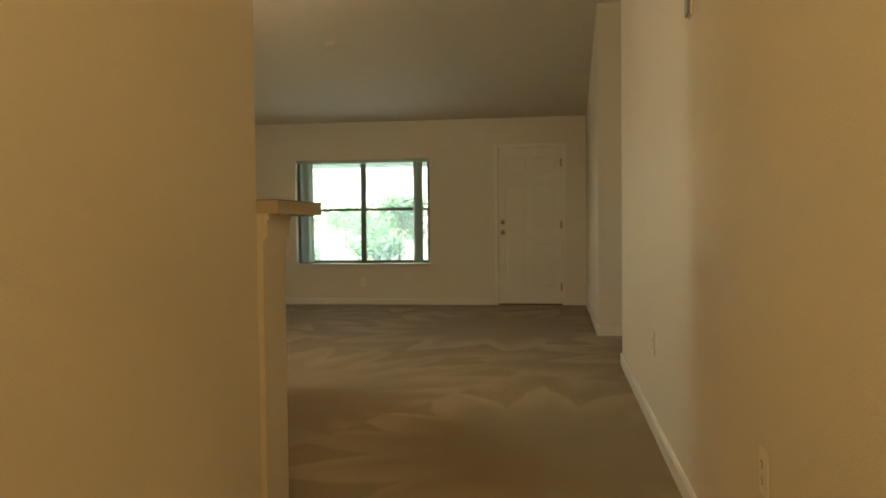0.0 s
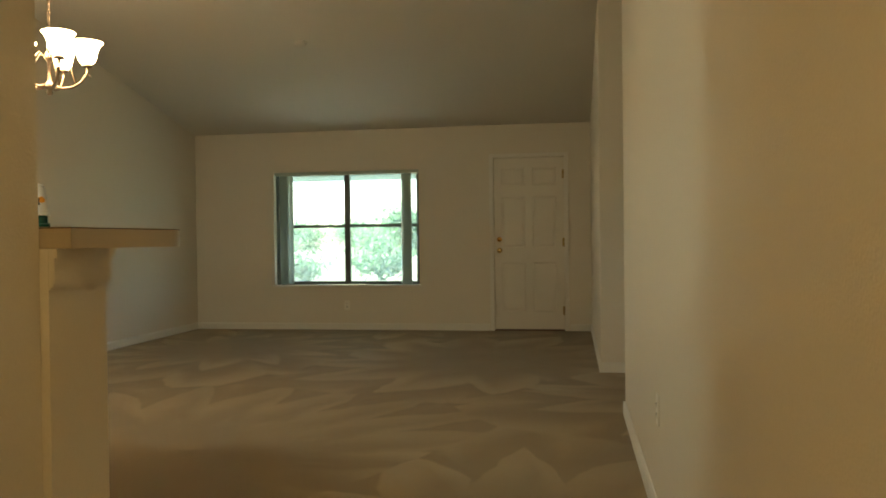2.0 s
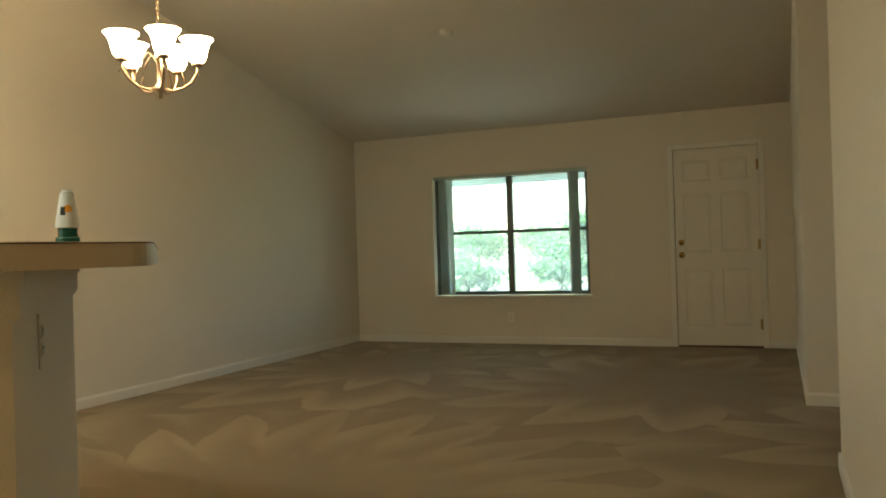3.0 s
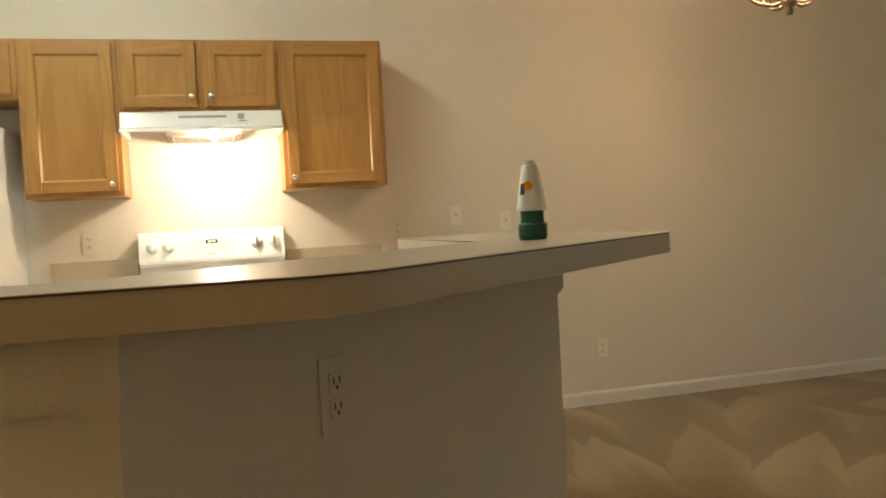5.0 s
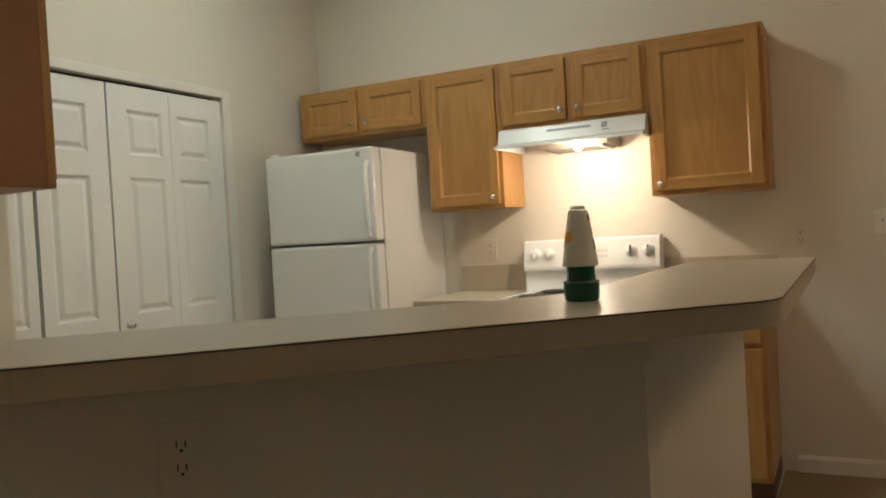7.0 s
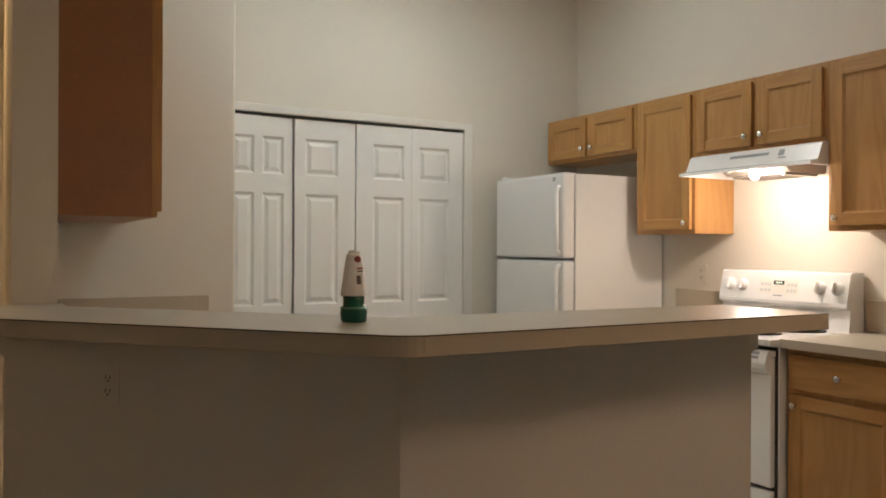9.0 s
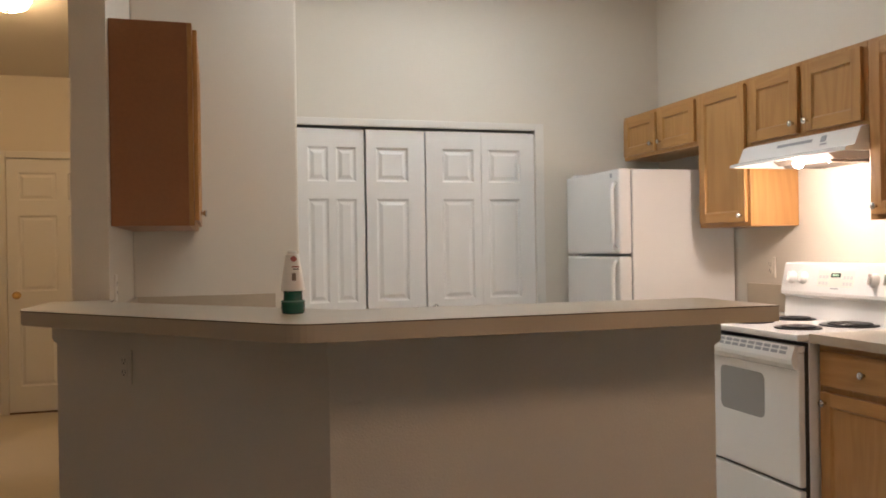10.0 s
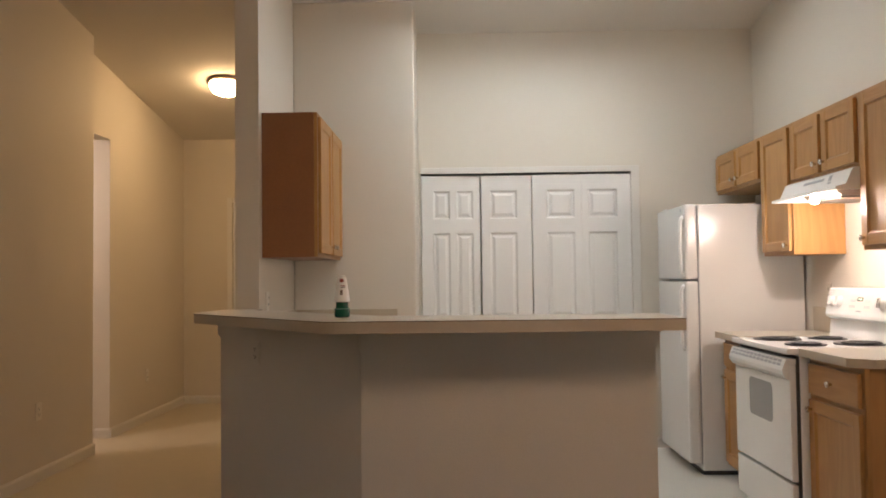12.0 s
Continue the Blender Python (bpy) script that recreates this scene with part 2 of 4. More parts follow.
SLOT = material("outlet_slot", (0.03, 0.025, 0.02), 0.6)
ALU = material("bronze_aluminium", (0.09, 0.105, 0.10), 0.45, 0.3)
BLIND = material("blind_vinyl", (0.42, 0.50, 0.46), 0.5, vary=0.04)
GLASS = glass_material()
BOTTLE_GREEN = material("green_plastic", (0.007, 0.085, 0.05), 0.2, vary=0.1, scale=20)
BOTTLE_RIM = material("pale_green_plastic", (0.10, 0.25, 0.18), 0.2)
BOTTLE_WHITE = material("white_plastic", (0.80, 0.79, 0.76), 0.32, vary=0.02)
LABEL_ORANGE = material("orange_print", (0.85, 0.38, 0.03), 0.4)
LABEL_RED = material("red_print", (0.22, 0.03, 0.015), 0.4)
LABEL_DARK = material("dark_print", (0.03, 0.025, 0.02), 0.4)
LABEL_GREY = material("grey_print", (0.16, 0.12, 0.09), 0.4)
DISPLAY = material("display_black", (0.01, 0.012, 0.01), 0.15)
GREENLED = glow("green_digits", (0.1, 0.9, 0.25), 0.12)
GRASS = material("grass", (0.19, 0.21, 0.11), 0.9, vary=0.35, scale=0.6, grain=0.4, grain_scale=25, bump=0.4)
BARK = material("bark", (0.13, 0.09, 0.06), 0.9, vary=0.3, scale=8, grain=0.4, grain_scale=40, bump=0.5)
LEAF = material("leaf", (0.105, 0.19, 0.115), 0.55, vary=0.45, scale=1.3)
nt = LEAF.node_tree
lit = nt.nodes.new("ShaderNodeBsdfTranslucent")
lit.inputs["Color"].default_value = (0.15, 0.31, 0.14, 1)
mixed = nt.nodes.new("ShaderNodeMixShader")
mixed.inputs[0].default_value = 0.5
nt.links.new(nt.nodes["Principled BSDF"].outputs[0], mixed.inputs[1])
nt.links.new(lit.outputs[0], mixed.inputs[2])
nt.links.new(mixed.outputs[0], nt.nodes["Material Output"].inputs["Surface"])
STUCCO = material("stucco", (0.55, 0.52, 0.46), 0.9, vary=0.06, grain=0.2, grain_scale=80, bump=0.4)
ROOFING = material("shingle", (0.12, 0.11, 0.10), 0.9, vary=0.2, grain=0.3, grain_scale=30)
PORCHWHITE = material("porch_paint", (0.33, 0.45, 0.53), 0.6)
GLASS_SHADE = glow("lit_frosted_glass", LAMP_WARM, CHANDELIER_GLOW)
HALL_SHADE = glow("lit_hall_glass", (1.0, 0.63, 0.26), HALL_GLOW)
KITCHEN_SHADE = glow("lit_kitchen_glass", (0.97, 1.0, 0.85), KITCHEN_GLOW)
ROOM_FILL = glow("room_fill_glow", (1.0, 0.76, 0.54), 19.0)
BULB = glow("lit_bulb", (1.0, 0.78, 0.5), 12.0)


# ---- mesh helpers ----
def add_box(bm, x0, x1, y0, y1, z0, z1, bevel=0.0):
    r = bmesh.ops.create_cube(bm, size=1.0)
    vs = r["verts"]
    bmesh.ops.transform(bm, matrix=Matrix.LocRotScale(((x0 + x1) / 2, (y0 + y1) / 2, (z0 + z1) / 2), None, (abs(x1 - x0), abs(y1 - y0), abs(z1 - z0))), verts=vs)
    if bevel:
        es = list({e for v in vs for e in v.link_edges})
        bmesh.ops.bevel(bm, geom=es, offset=bevel, segments=2, affect="EDGES", profile=0.6)
    return bm


def box(x0, x1, y0, y1, z0, z1, bevel=0.003):
    return add_box(bmesh.new(), x0, x1, y0, y1, z0, z1, bevel)


def add_prism(bm, outline, axis, a, b):
    """Extrude a closed outline of (u, v) pairs along axis: 0 (y, z), 1 (x, z), 2 (x, y), from a to b."""
    def at(u, v, w):
        return ((w, u, v), (u, w, v), (u, v, w))[axis]
    lo = [bm.verts.new(at(u, v, a)) for u, v in outline]
    hi = [bm.verts.new(at(u, v, b)) for u, v in outline]
    bm.faces.new(lo)
    bm.faces.new(hi[::-1])
    n = len(outline)
    for i in range(n):
        bm.faces.new((lo[i], hi[i], hi[(i + 1) % n], lo[(i + 1) % n]))
    bmesh.ops.recalc_face_normals(bm, faces=bm.faces[:])
    return bm


def prism(outline, axis, a, b):
    return add_prism(bmesh.new(), outline, axis, a, b)


def add_lathe(bm, profile, n=24, origin=(0, 0, 0)):
    """Turn a profile of (radius, height) pairs round the upright axis."""
    rings = []
    for r, z in profile:
        if r < 1e-5:
            rings.append([bm.verts.new((origin[0], origin[1], origin[2] + z))])
        else:
            rings.append([bm.verts.new((origin[0] + r * math.cos(2 * math.pi * i / n), origin[1] + r * math.sin(2 * math.pi * i / n), origin[2] + z)) for i in range(n)])
    for p, q in zip(rings, rings[1:]):
        for i in range(n):
            j = (i + 1) % n
            if len(p) == 1 and len(q) > 1:
                bm.faces.new((p[0], q[j], q[i]))
            elif len(q) == 1 and len(p) > 1:
                bm.faces.new((p[i], p[j], q[0]))
            elif len(p) > 1:
                bm.faces.new((p[i], p[j], q[j], q[i]))
    return bm


def lathe(profile, n=24, turn=None):
    bm = add_lathe(bmesh.new(), profile, n)
    if turn is not None:
        bmesh.ops.transform(bm, matrix=turn, verts=bm.verts[:])
    for f in bm.faces:
        f.smooth = True
    return bm


def add_tube(bm, points, radius, n=8, taper=1.0):
    """A round rod along points."""
    pts = [Vector(p) for p in points]
    rings = []
    for i, p in enumerate(pts):
        d = (pts[min(i + 1, len(pts) - 1)] - pts[max(i - 1, 0)]).normalized()
        u = d.orthogonal().normalized() if abs(d.z) > 0.95 else d.cross(Vector((0, 0, 1))).normalized()
        w = d.cross(u)
        r = radius * (1 + (taper - 1) * i / max(1, len(pts) - 1))
        rings.append([bm.verts.new(p + r * (math.cos(2 * math.pi * k / n) * u + math.sin(2 * math.pi * k / n) * w)) for k in range(n)])
    for a, b in zip(rings, rings[1:]):
        for k in range(n):
            bm.faces.new((a[k], a[(k + 1) % n], b[(k + 1) % n], b[k])).smooth = True
    bm.faces.new(rings[0])
    bm.faces.new(rings[-1][::-1])
    bmesh.ops.recalc_face_normals(bm, faces=bm.faces[:])
    return bm


def tube(points, radius, n=8, taper=1.0):
    return add_tube(bmesh.new(), points, radius, n, taper)


def part(name, bm, mat, parent=None, label=""):
    """Links a bmesh as one mesh object, under a thing or a part."""
    me = bpy.data.meshes.new(name)
    bm.to_mesh(me)
    bm.free()
    me.materials.append(mat)
    ob = new(name, me)
    if parent is not None:
        ob.parent = parent
    if label:
        ob["label"] = label
    return ob


def thing(name, label, category, m=None, group="", kind=""):
    ob = new(name)
    ob.empty_display_size = 0.1
    if m is not None:
        ob.matrix_world = m
    return tagged(ob, label, category, group, kind)


def structure(name, bm, mat, label):
    return tagged(part(name, bm, mat), label, name.split("_")[0], kind="structure")


def offset_line(line, d):
    """A polyline moved sideways to its left by d, mitred."""
    out = []
    for i, p in enumerate(line):
        a = Vector(line[i]) - Vector(line[i - 1]) if i else Vector(line[1]) - Vector(line[0])
        b = Vector(line[i + 1]) - Vector(p) if i + 1 < len(line) else a
        na, nb = Vector((-a.y, a.x)).normalized(), Vector((-b.y, b.x)).normalized()
        n = (na + nb).normalized()
        q = Vector(p) + n * (d / max(0.3, n.dot(na)))
        out.append((q.x, q.y))
    return out


# ---- the plan ----
NORTH = 9.265
RIDGE_Y = 3.5347
HALL_END = -2.35
WALL_E = 4.98
LIVING_E = 4.89


def ceiling_height(y):
    return 3.14 + 0.155 * y if y < RIDGE_Y else 2.43 + 0.22 * (NORTH - y)


def gable(bm, x0, x1, y0, y1, z0=0.0):
    """A stretch of wall along y, up to the sloping ceiling."""
    top = [(y1, ceiling_height(y1))]
    if y0 < RIDGE_Y < y1:
        top.append((RIDGE_Y, ceiling_height(RIDGE_Y)))
    top.append((y0, ceiling_height(y0)))
    return add_prism(bm, [(y0, z0), (y1, z0)] + top, 0, x0, x1)


# ---- structure ----
structure("floor_carpet", box(-0.15, 6.6, 1.46, NORTH + 0.02, -0.08, 0.0, 0), CARPET, "beige carpet brushed in fans by a vacuum cleaner")
structure("floor_closet_kitchen", box(-0.15, 3.40, -0.8, 1.4575, -0.08, 0.004, 0), VINYL_K, "pale cream sheet vinyl kitchen floor")
structure("floor_vinyl", box(3.402, 6.6, -2.6, 1.458, -0.08, 0.0, 0), VINYL, "pale cream sheet vinyl floor")
structure("floor_kitchen", prism([(0.0, 1.456), (3.45, 1.456), (3.45, 1.66), (2.62, 2.56), (1.43, 2.62), (0.0, 2.66)], 2, -0.002, 0.004), VINYL_K, "pale cream sheet vinyl kitchen floor")

structure("wall_west", gable(bmesh.new(), -0.15, 0.0, -0.15, NORTH + 0.15), PAINT, "long off-white painted wall of kitchen and living room")

bm = bmesh.new()
WX0, WX1, WZ0, WZ1 = 1.03, 2.856, 0.529, 1.936
DX0, DX1, DZ = 3.757, 4.583, 2.04
ztop = ceiling_height(NORTH) + 0.02
for x0, x1, z0, z1 in ((0.0, WX0, 0, ztop), (WX0, WX1, 0, WZ0), (WX0, WX1, WZ1, ztop), (WX1, DX0, 0, ztop), (DX0, DX1, DZ, ztop), (DX1, LIVING_E + 0.15, 0, ztop)):
    add_box(bm, x0, x1, NORTH, NORTH + 0.15, z0, z1)
structure("wall_north", bm, PAINT, "off-white end wall with a window and a door")

bm = bmesh.new()
gable(bm, WALL_E, WALL_E + 0.14, 0.05, 4.85)
structure("wall_east", bm, PAINT, "off-white painted hall wall")
structure("wall_living_east", gable(bmesh.new(), LIVING_E, LIVING_E + 0.15, 6.40, NORTH), PAINT, "off-white painted side wall of the living room")
bm = bmesh.new()
gable(bm, 5.12, 5.24, HALL_END, -0.56)
add_prism(bm, [(-0.56, 2.47), (0.05, 2.47), (0.05, ceiling_height(0.05)), (-0.56, ceiling_height(-0.56))], 0, 5.12, 5.24)
structure("wall_hall_east", bm, PAINT, "off-white hall wall with a tall opening")
bm = bmesh.new()
add_box(bm, LIVING_E + 0.15, 6.5, 6.40, 6.52, 0, ceiling_height(6.40))
add_box(bm, WALL_E + 0.14, 6.5, 4.73, 4.85, 0, ceiling_height(4.85))
for y0, y1, z0, z1 in ((4.73, 5.9, 0, 3.4), (5.9, 6.25, 0, 0.6), (5.9, 6.25, 1.6, 3.4), (6.25, 6.52, 0, 3.4)):
    add_box(bm, 6.5, 6.62, y0, y1, z0, z1)
structure("wall_side_passage", bm, PAINT, "plain walls of the side passage")
bm = bmesh.new()
add_box(bm, 5.24, 6.5, -0.75, -0.63, 0, 2.6)
add_box(bm, WALL_E + 0.14, 6.5, 1.1, 1.22, 0, 2.6)
for y0, y1, z0, z1 in ((-0.75, 1.22, 0, 2.6),):
    add_box(bm, 6.5, 6.62, y0, y1, z0, z1)
add_box(bm, 5.24, 6.62, -0.75, 1.22, 2.6, 2.7)
structure("wall_side_room", bm, PAINT, "plain walls of the room beside the hall")

structure("wall_hall_west", gable(bmesh.new(), 3.375, 3.51, HALL_END, 1.48), PAINT, "off-white wall end between hall and kitchen")
bm = bmesh.new()
add_box(bm, 2.53, 3.375, 0.0, 0.5, 0, ceiling_height(0.0) + 0.1, 0.012)
structure("wall_nib", bm, PAINT, "off-white wall return beside the closet")
bm = bmesh.new()
CX0, CX1, CZ = 0.93, 2.515, 2.07
for x0, x1, z0, z1 in ((0, CX0, 0, 3.145), (CX0, CX1, CZ, 3.145), (CX1, 2.53, 0, 3.145)):
    add_box(bm, x0, x1, -0.12, 0.0, z0, z1)
structure("wall_closet", bm, PAINT, "off-white kitchen wall round the closet doors")
bm = bmesh.new()
add_box(bm, CX0 - 0.1, 2.7, -0.75, -0.7, 0, 2.5)
add_box(bm, CX0 - 0.1, CX0 - 0.05, -0.7, -0.12, 0, 2.5)
add_box(bm, 2.65, 2.7, -0.7, -0.12, 0, 2.5)
add_box(bm, CX0 - 0.1, 2.7, -0.75, -0.12, 2.5, 2.55)
structure("wall_closet_inside", bm, PAINT, "plain walls inside the closet")
bm = bmesh.new()
HX0, HX1, HZ = 3.76, 4.60, 2.10
for x0, x1, z0, z1 in ((3.375, HX0, 0, 2.79), (HX0, HX1, HZ, 2.79), (HX1, 5.24, 0, 2.79)):
    add_box(bm, x0, x1, HALL_END - 0.13, HALL_END, z0, z1)
structure("wall_hall_end", bm, PAINT, "off-white wall at the end of the hall")

bm = bmesh.new()
gable(bm, 6.66, 6.78, -2.6, 5.9)
gable(bm, 6.66, 6.78, 6.25, NORTH + 0.15)
add_box(bm, 6.66, 6.78, 5.9, 6.25, 0, 0.6)
gable(bm, 6.66, 6.78, 5.9, 6.25, 1.6)
structure("wall_outer_east", bm, STUCCO, "pale stucco outer wall")
bm = bmesh.new()
add_box(bm, LIVING_E + 0.151, 6.659, NORTH, NORTH + 0.15, 0, ztop)
structure("wall_outer_north", bm, STUCCO, "pale stucco outer wall")
bm = bmesh.new()
add_box(bm, -0.15, 3.37, -2.6, -2.48, 0, ceiling_height(-2.6))
add_box(bm, 5.245, 6.659, -2.6, -2.48, 0, ceiling_height(-2.6))
structure("wall_outer_south", bm, STUCCO, "pale stucco outer wall")
structure("wall_outer_west", gable(bmesh.new(), -0.15, 0.0, -2.479, -0.151), STUCCO, "pale stucco outer wall")
bm = bmesh.new()
t = 0.14
for ya, yb in ((HALL_END - 0.3, RIDGE_Y), (RIDGE_Y, NORTH + 0.3)):
    add_prism(bm, [(ya, ceiling_height(ya)), (yb, ceiling_height(yb)), (yb, ceiling_height(yb) + t), (ya, ceiling_height(ya) + t)], 0, -0.3, 6.8)
structure("ceiling", bm, CEIL, "sloping textured ceiling with a ridge")


def baseboard_run(bm, x0, y0, x1, y1, nx, ny):
    """A skirting board from point to point, standing out along (nx, ny)."""
    d = 0.014
    if abs(x1 - x0) > abs(y1 - y0):
        add_prism(bm, [(y0, 0.0), (y0 + ny * d, 0.0), (y0 + ny * d, 0.066), (y0 + ny * 0.006, 0.082), (y0, 0.082)], 0, min(x0, x1), max(x0, x1))
    else:
        add_prism(bm, [(x0, 0.0), (x0 + nx * d, 0.0), (x0 + nx * d, 0.066), (x0 + nx * 0.006, 0.082), (x0, 0.082)], 1, min(y0, y1), max(y0, y1))


bm = bmesh.new()
for run in ((0, 2.72, 0, NORTH, 1, 0), (0.014, NORTH, DX0 - 0.06, NORTH, 0, -1), (DX1 + 0.06, NORTH, LIVING_E, NORTH, 0, -1),
            (LIVING_E, 6.40, LIVING_E, NORTH - 0.014, -1, 0), (LIVING_E - 0.014, 6.40, 6.5, 6.40, 0, -1), (WALL_E, 0.05, WALL_E, 4.85, -1, 0),
            (WALL_E - 0.014, 4.85, 6.5, 4.85, 0, 1), (5.12, HALL_END, 5.12, -0.56, -1, 0), (HX1 + 0.06, HALL_END, 5.106, HALL_END, 0, 1),
            (3.51, HALL_END, 3.51, 1.48, 1, 0), (5.12, -0.56, 5.24, -0.56, 0, 1), (WALL_E - 0.014, 0.05, WALL_E + 0.14, 0.05, 0, -1), (0.0, 0.0, 0.86, 0.0, 0, 1)):
    baseboard_run(bm, *run)
structure("baseboard", bm, TRIM, "white painted baseboard")

# bar: half wall, its moulding
KNEE = [(3.53, 1.482), (3.53, 1.70), (2.668, 2.605), (1.435, 2.655)]
inner = offset_line(KNEE, 0.12)
structure("half_wall", prism(KNEE + inner[::-1], 2, 0.0, 1.072), PAINT, "off-white half wall carrying the breakfast bar")
bm = bmesh.new()
for d, z0, z1 in ((0.005, 0.982, 0.988), (0.011, 0.988, 0.996), (0.015, 0.996, 1.052), (0.022, 1.052, 1.0725)):
    ring = offset_line(KNEE, -d)
    ring = ring[:-1] + [(ring[-1][0] - d, ring[-1][1])]
    ring[0] = (ring[0][0], 1.482)
    back = offset_line(KNEE, -0.001)
    back = back[:-1] + [(1.434, back[-1][1] - 0.11)]
    add_prism(bm, ring + [(1.435 - d, KNEE[-1][1] - 0.11)] + back[::-1], 2, z0, z1)
structure("trim_bar", bm, PAINT, "white painted moulding under the bar top")

# ---- breakfast bar top ----
BAR = 1.121
outer = [(3.585, 1.484), (3.605, 1.957), (2.779, 2.868), (1.371, 2.882)]
inn = offset_line(KNEE, 0.17)
inn = [(inn[0][0], 1.484)] + inn[1:-1] + [(1.371, inn[-1][1])]


def rounded(points, radii):
    """The polyline with its inner corners rounded off."""
    out = [points[0]]
    for p, q, r, rad in zip(points, points[1:], points[2:], radii):
        a, b = (Vector(p) - Vector(q)).normalized(), (Vector(r) - Vector(q)).normalized()
        d = rad
        for i in range(7):
            k = i / 6
            v = (1 - k) ** 2 * (Vector(q) + a * d) + 2 * k * (1 - k) * Vector(q) + k * k * (Vector(q) + b * d)
            out.append((v.x, v.y))
    return out + [points[-1]]


shape = rounded(outer, (0.07, 0.06)) + inn[::-1]


def grow(points, d):
    return offset_line([points[-1]] + points + [points[0]], -d)[1:-1]


bar = thing("bar_top", "beige laminate breakfast bar top bent round a half wall", "countertop")
part("core", prism(shape, 2, BAR - 0.048, BAR - 0.0035), LAMINATE_EDGE, bar)
part("seam", prism(grow(shape, 0.0012), 2, BAR - 0.0035, BAR - 0.0012), SEAM, bar, "dark brown line under the laminate")
part("top_sheet", prism(shape, 2, BAR - 0.0012, BAR), LAMINATE, bar)


# ---- doors, window ----
def panel_leaf(w, h, thick, stiles, rows, deep=0.013):
    """A moulded panel door: local x across from 0 to w, face towards -y at y = 0, z up. stiles: widths of the uprights in order; rows: (bottom, top) shares of the height."""
    bm = bmesh.new()
    face = 0.018
    add_box(bm, 0, w, face, thick, 0, h)
    cols = len(stiles) - 1
    cw = (w - sum(stiles)) / cols
    zs = [0.0] + [v * h for r in rows for v in r] + [h]
    x = 0.0
    for i, stile in enumerate(stiles):
        add_box(bm, x, x + stile, 0, face, 0, h)
        x0 = x + stile
        x = x0 + cw
        if i == cols:
            break
        for k in range(0, len(zs), 2):
            add_box(bm, x0, x, 0, face, zs[k], zs[k + 1])
        for low, high in rows:
            z0, z1 = low * h, high * h
            pts = []
            for inset, y in ((0.0, 0.0001), (0.012, deep), (0.02, deep), (0.04, deep * 0.23)):
                pts.append([bm.verts.new(p) for p in ((x0 + inset, y, z0 + inset), (x - inset, y, z0 + inset), (x - inset, y, z1 - inset), (x0 + inset, y, z1 - inset))])
            for p, q in zip(pts, pts[1:]):
                for j in range(4):
                    bm.faces.new((p[j], p[(j + 1) % 4], q[(j + 1) % 4], q[j]))
            bm.faces.new(pts[-1])
    return bm


SIX = ((0.10, 0.39), (0.475, 0.775), (0.835, 0.945))
FOUR = ((0.09, 0.41), (0.474, 0.788), (0.84, 0.945))


def casing(name, x0, x1, ztop, y, ny, w=0.062, left=True, right=True, head=None):
    head = w if head is None else head
    bm = bmesh.new()
    ya, yb = sorted((y + ny * 0.0005, y + ny * 0.016))
    if left:
        add_box(bm, x0 - w, x0, ya, yb, 0, ztop + head, 0.004)
    if right:
        add_box(bm, x1, x1 + w, ya, yb, 0, ztop + head, 0.004)
    add_box(bm, x0 + 0.0005, x1 - 0.0005, ya, yb, ztop, ztop + head, 0.004)
    return structure(name, bm, TRIM, "white painted door casing")


def knob(parent, at, out, mat, r=0.026, label="", name="knob"):
    """A round door knob with its rose, standing out along the vector out."""
    turn = Matrix.Translation(at) @ Vector((0, 0, 1)).rotation_difference(Vector(out)).to_matrix().to_4x4()
    k = r / 0.026
    return part(name, lathe([(0, 0), (0.032 * k, 0), (0.032 * k, 0.006 * k), (0.012 * k, 0.012 * k), (0.011 * k, 0.028 * k), (0.022 * k, 0.036 * k), (0.027 * k, 0.048 * k), (0.022 * k, 0.058 * k), (0, 0.062 * k)], 16, turn), mat, parent, label)


# the front door, in the living room's end wall
door = thing("door_1", "white six-panel entry door, closed, with brass hardware", "door", pose(DX0 + 0.004, NORTH + 0.01, 0.018), kind="structure")
part("leaf", panel_leaf(DX1 - DX0 - 0.008, DZ - 0.022, 0.044, (0.085, 0.085, 0.085), SIX, deep=0.006), DOORBEIGE, door)
knob(door, (0.06, 0, 0.93), (0, -1, 0), BRASS, label="polished brass door knob")
part("deadbolt", lathe([(0, 0), (0.03, 0), (0.03, 0.008), (0.022, 0.014), (0.01, 0.02), (0, 0.02)], 16, Matrix.Translation((0.06, 0, 1.06)) @ pose(0, 0, 0, 90)), BRASS, door)
for z in (0.22, 1.02, 1.82):
    bm = bmesh.new()
    add_box(bm, DX1 - DX0 - 0.03, DX1 - DX0 - 0.006, -0.006, 0.001, z - 0.05, z + 0.05, 0.001)
    add_lathe(bm, [(0, -0.052), (0.008, -0.052), (0.008, 0.052), (0, 0.052)], 10, (DX1 - DX0 - 0.006, -0.009, z))
    part("hinge", bm, HINGE, door)
part("threshold", box(0.002, DX1 - DX0 - 0.01, -0.03, 0.06, -0.018, 0.0, 0.003), KICK, door, "dark threshold")
bm = bmesh.new()
wd, hd_ = DX1 - DX0 - 0.008, DZ - 0.022
add_box(bm, -0.0035, 0.02, 0.046, 0.09, -0.017, hd_ + 0.003)
add_box(bm, wd - 0.02, wd + 0.0035, 0.046, 0.09, -0.017, hd_ + 0.003)
add_box(bm, 0.02, wd - 0.02, 0.046, 0.09, hd_ - 0.02, hd_ + 0.003)
add_box(bm, 0.02, wd - 0.02, 0.062, 0.09, -0.017, 0.03)
part("door_stop", bm, TRIM, door)
casing("trim_front_door", DX0, DX1, DZ, NORTH, -1, 0.05)

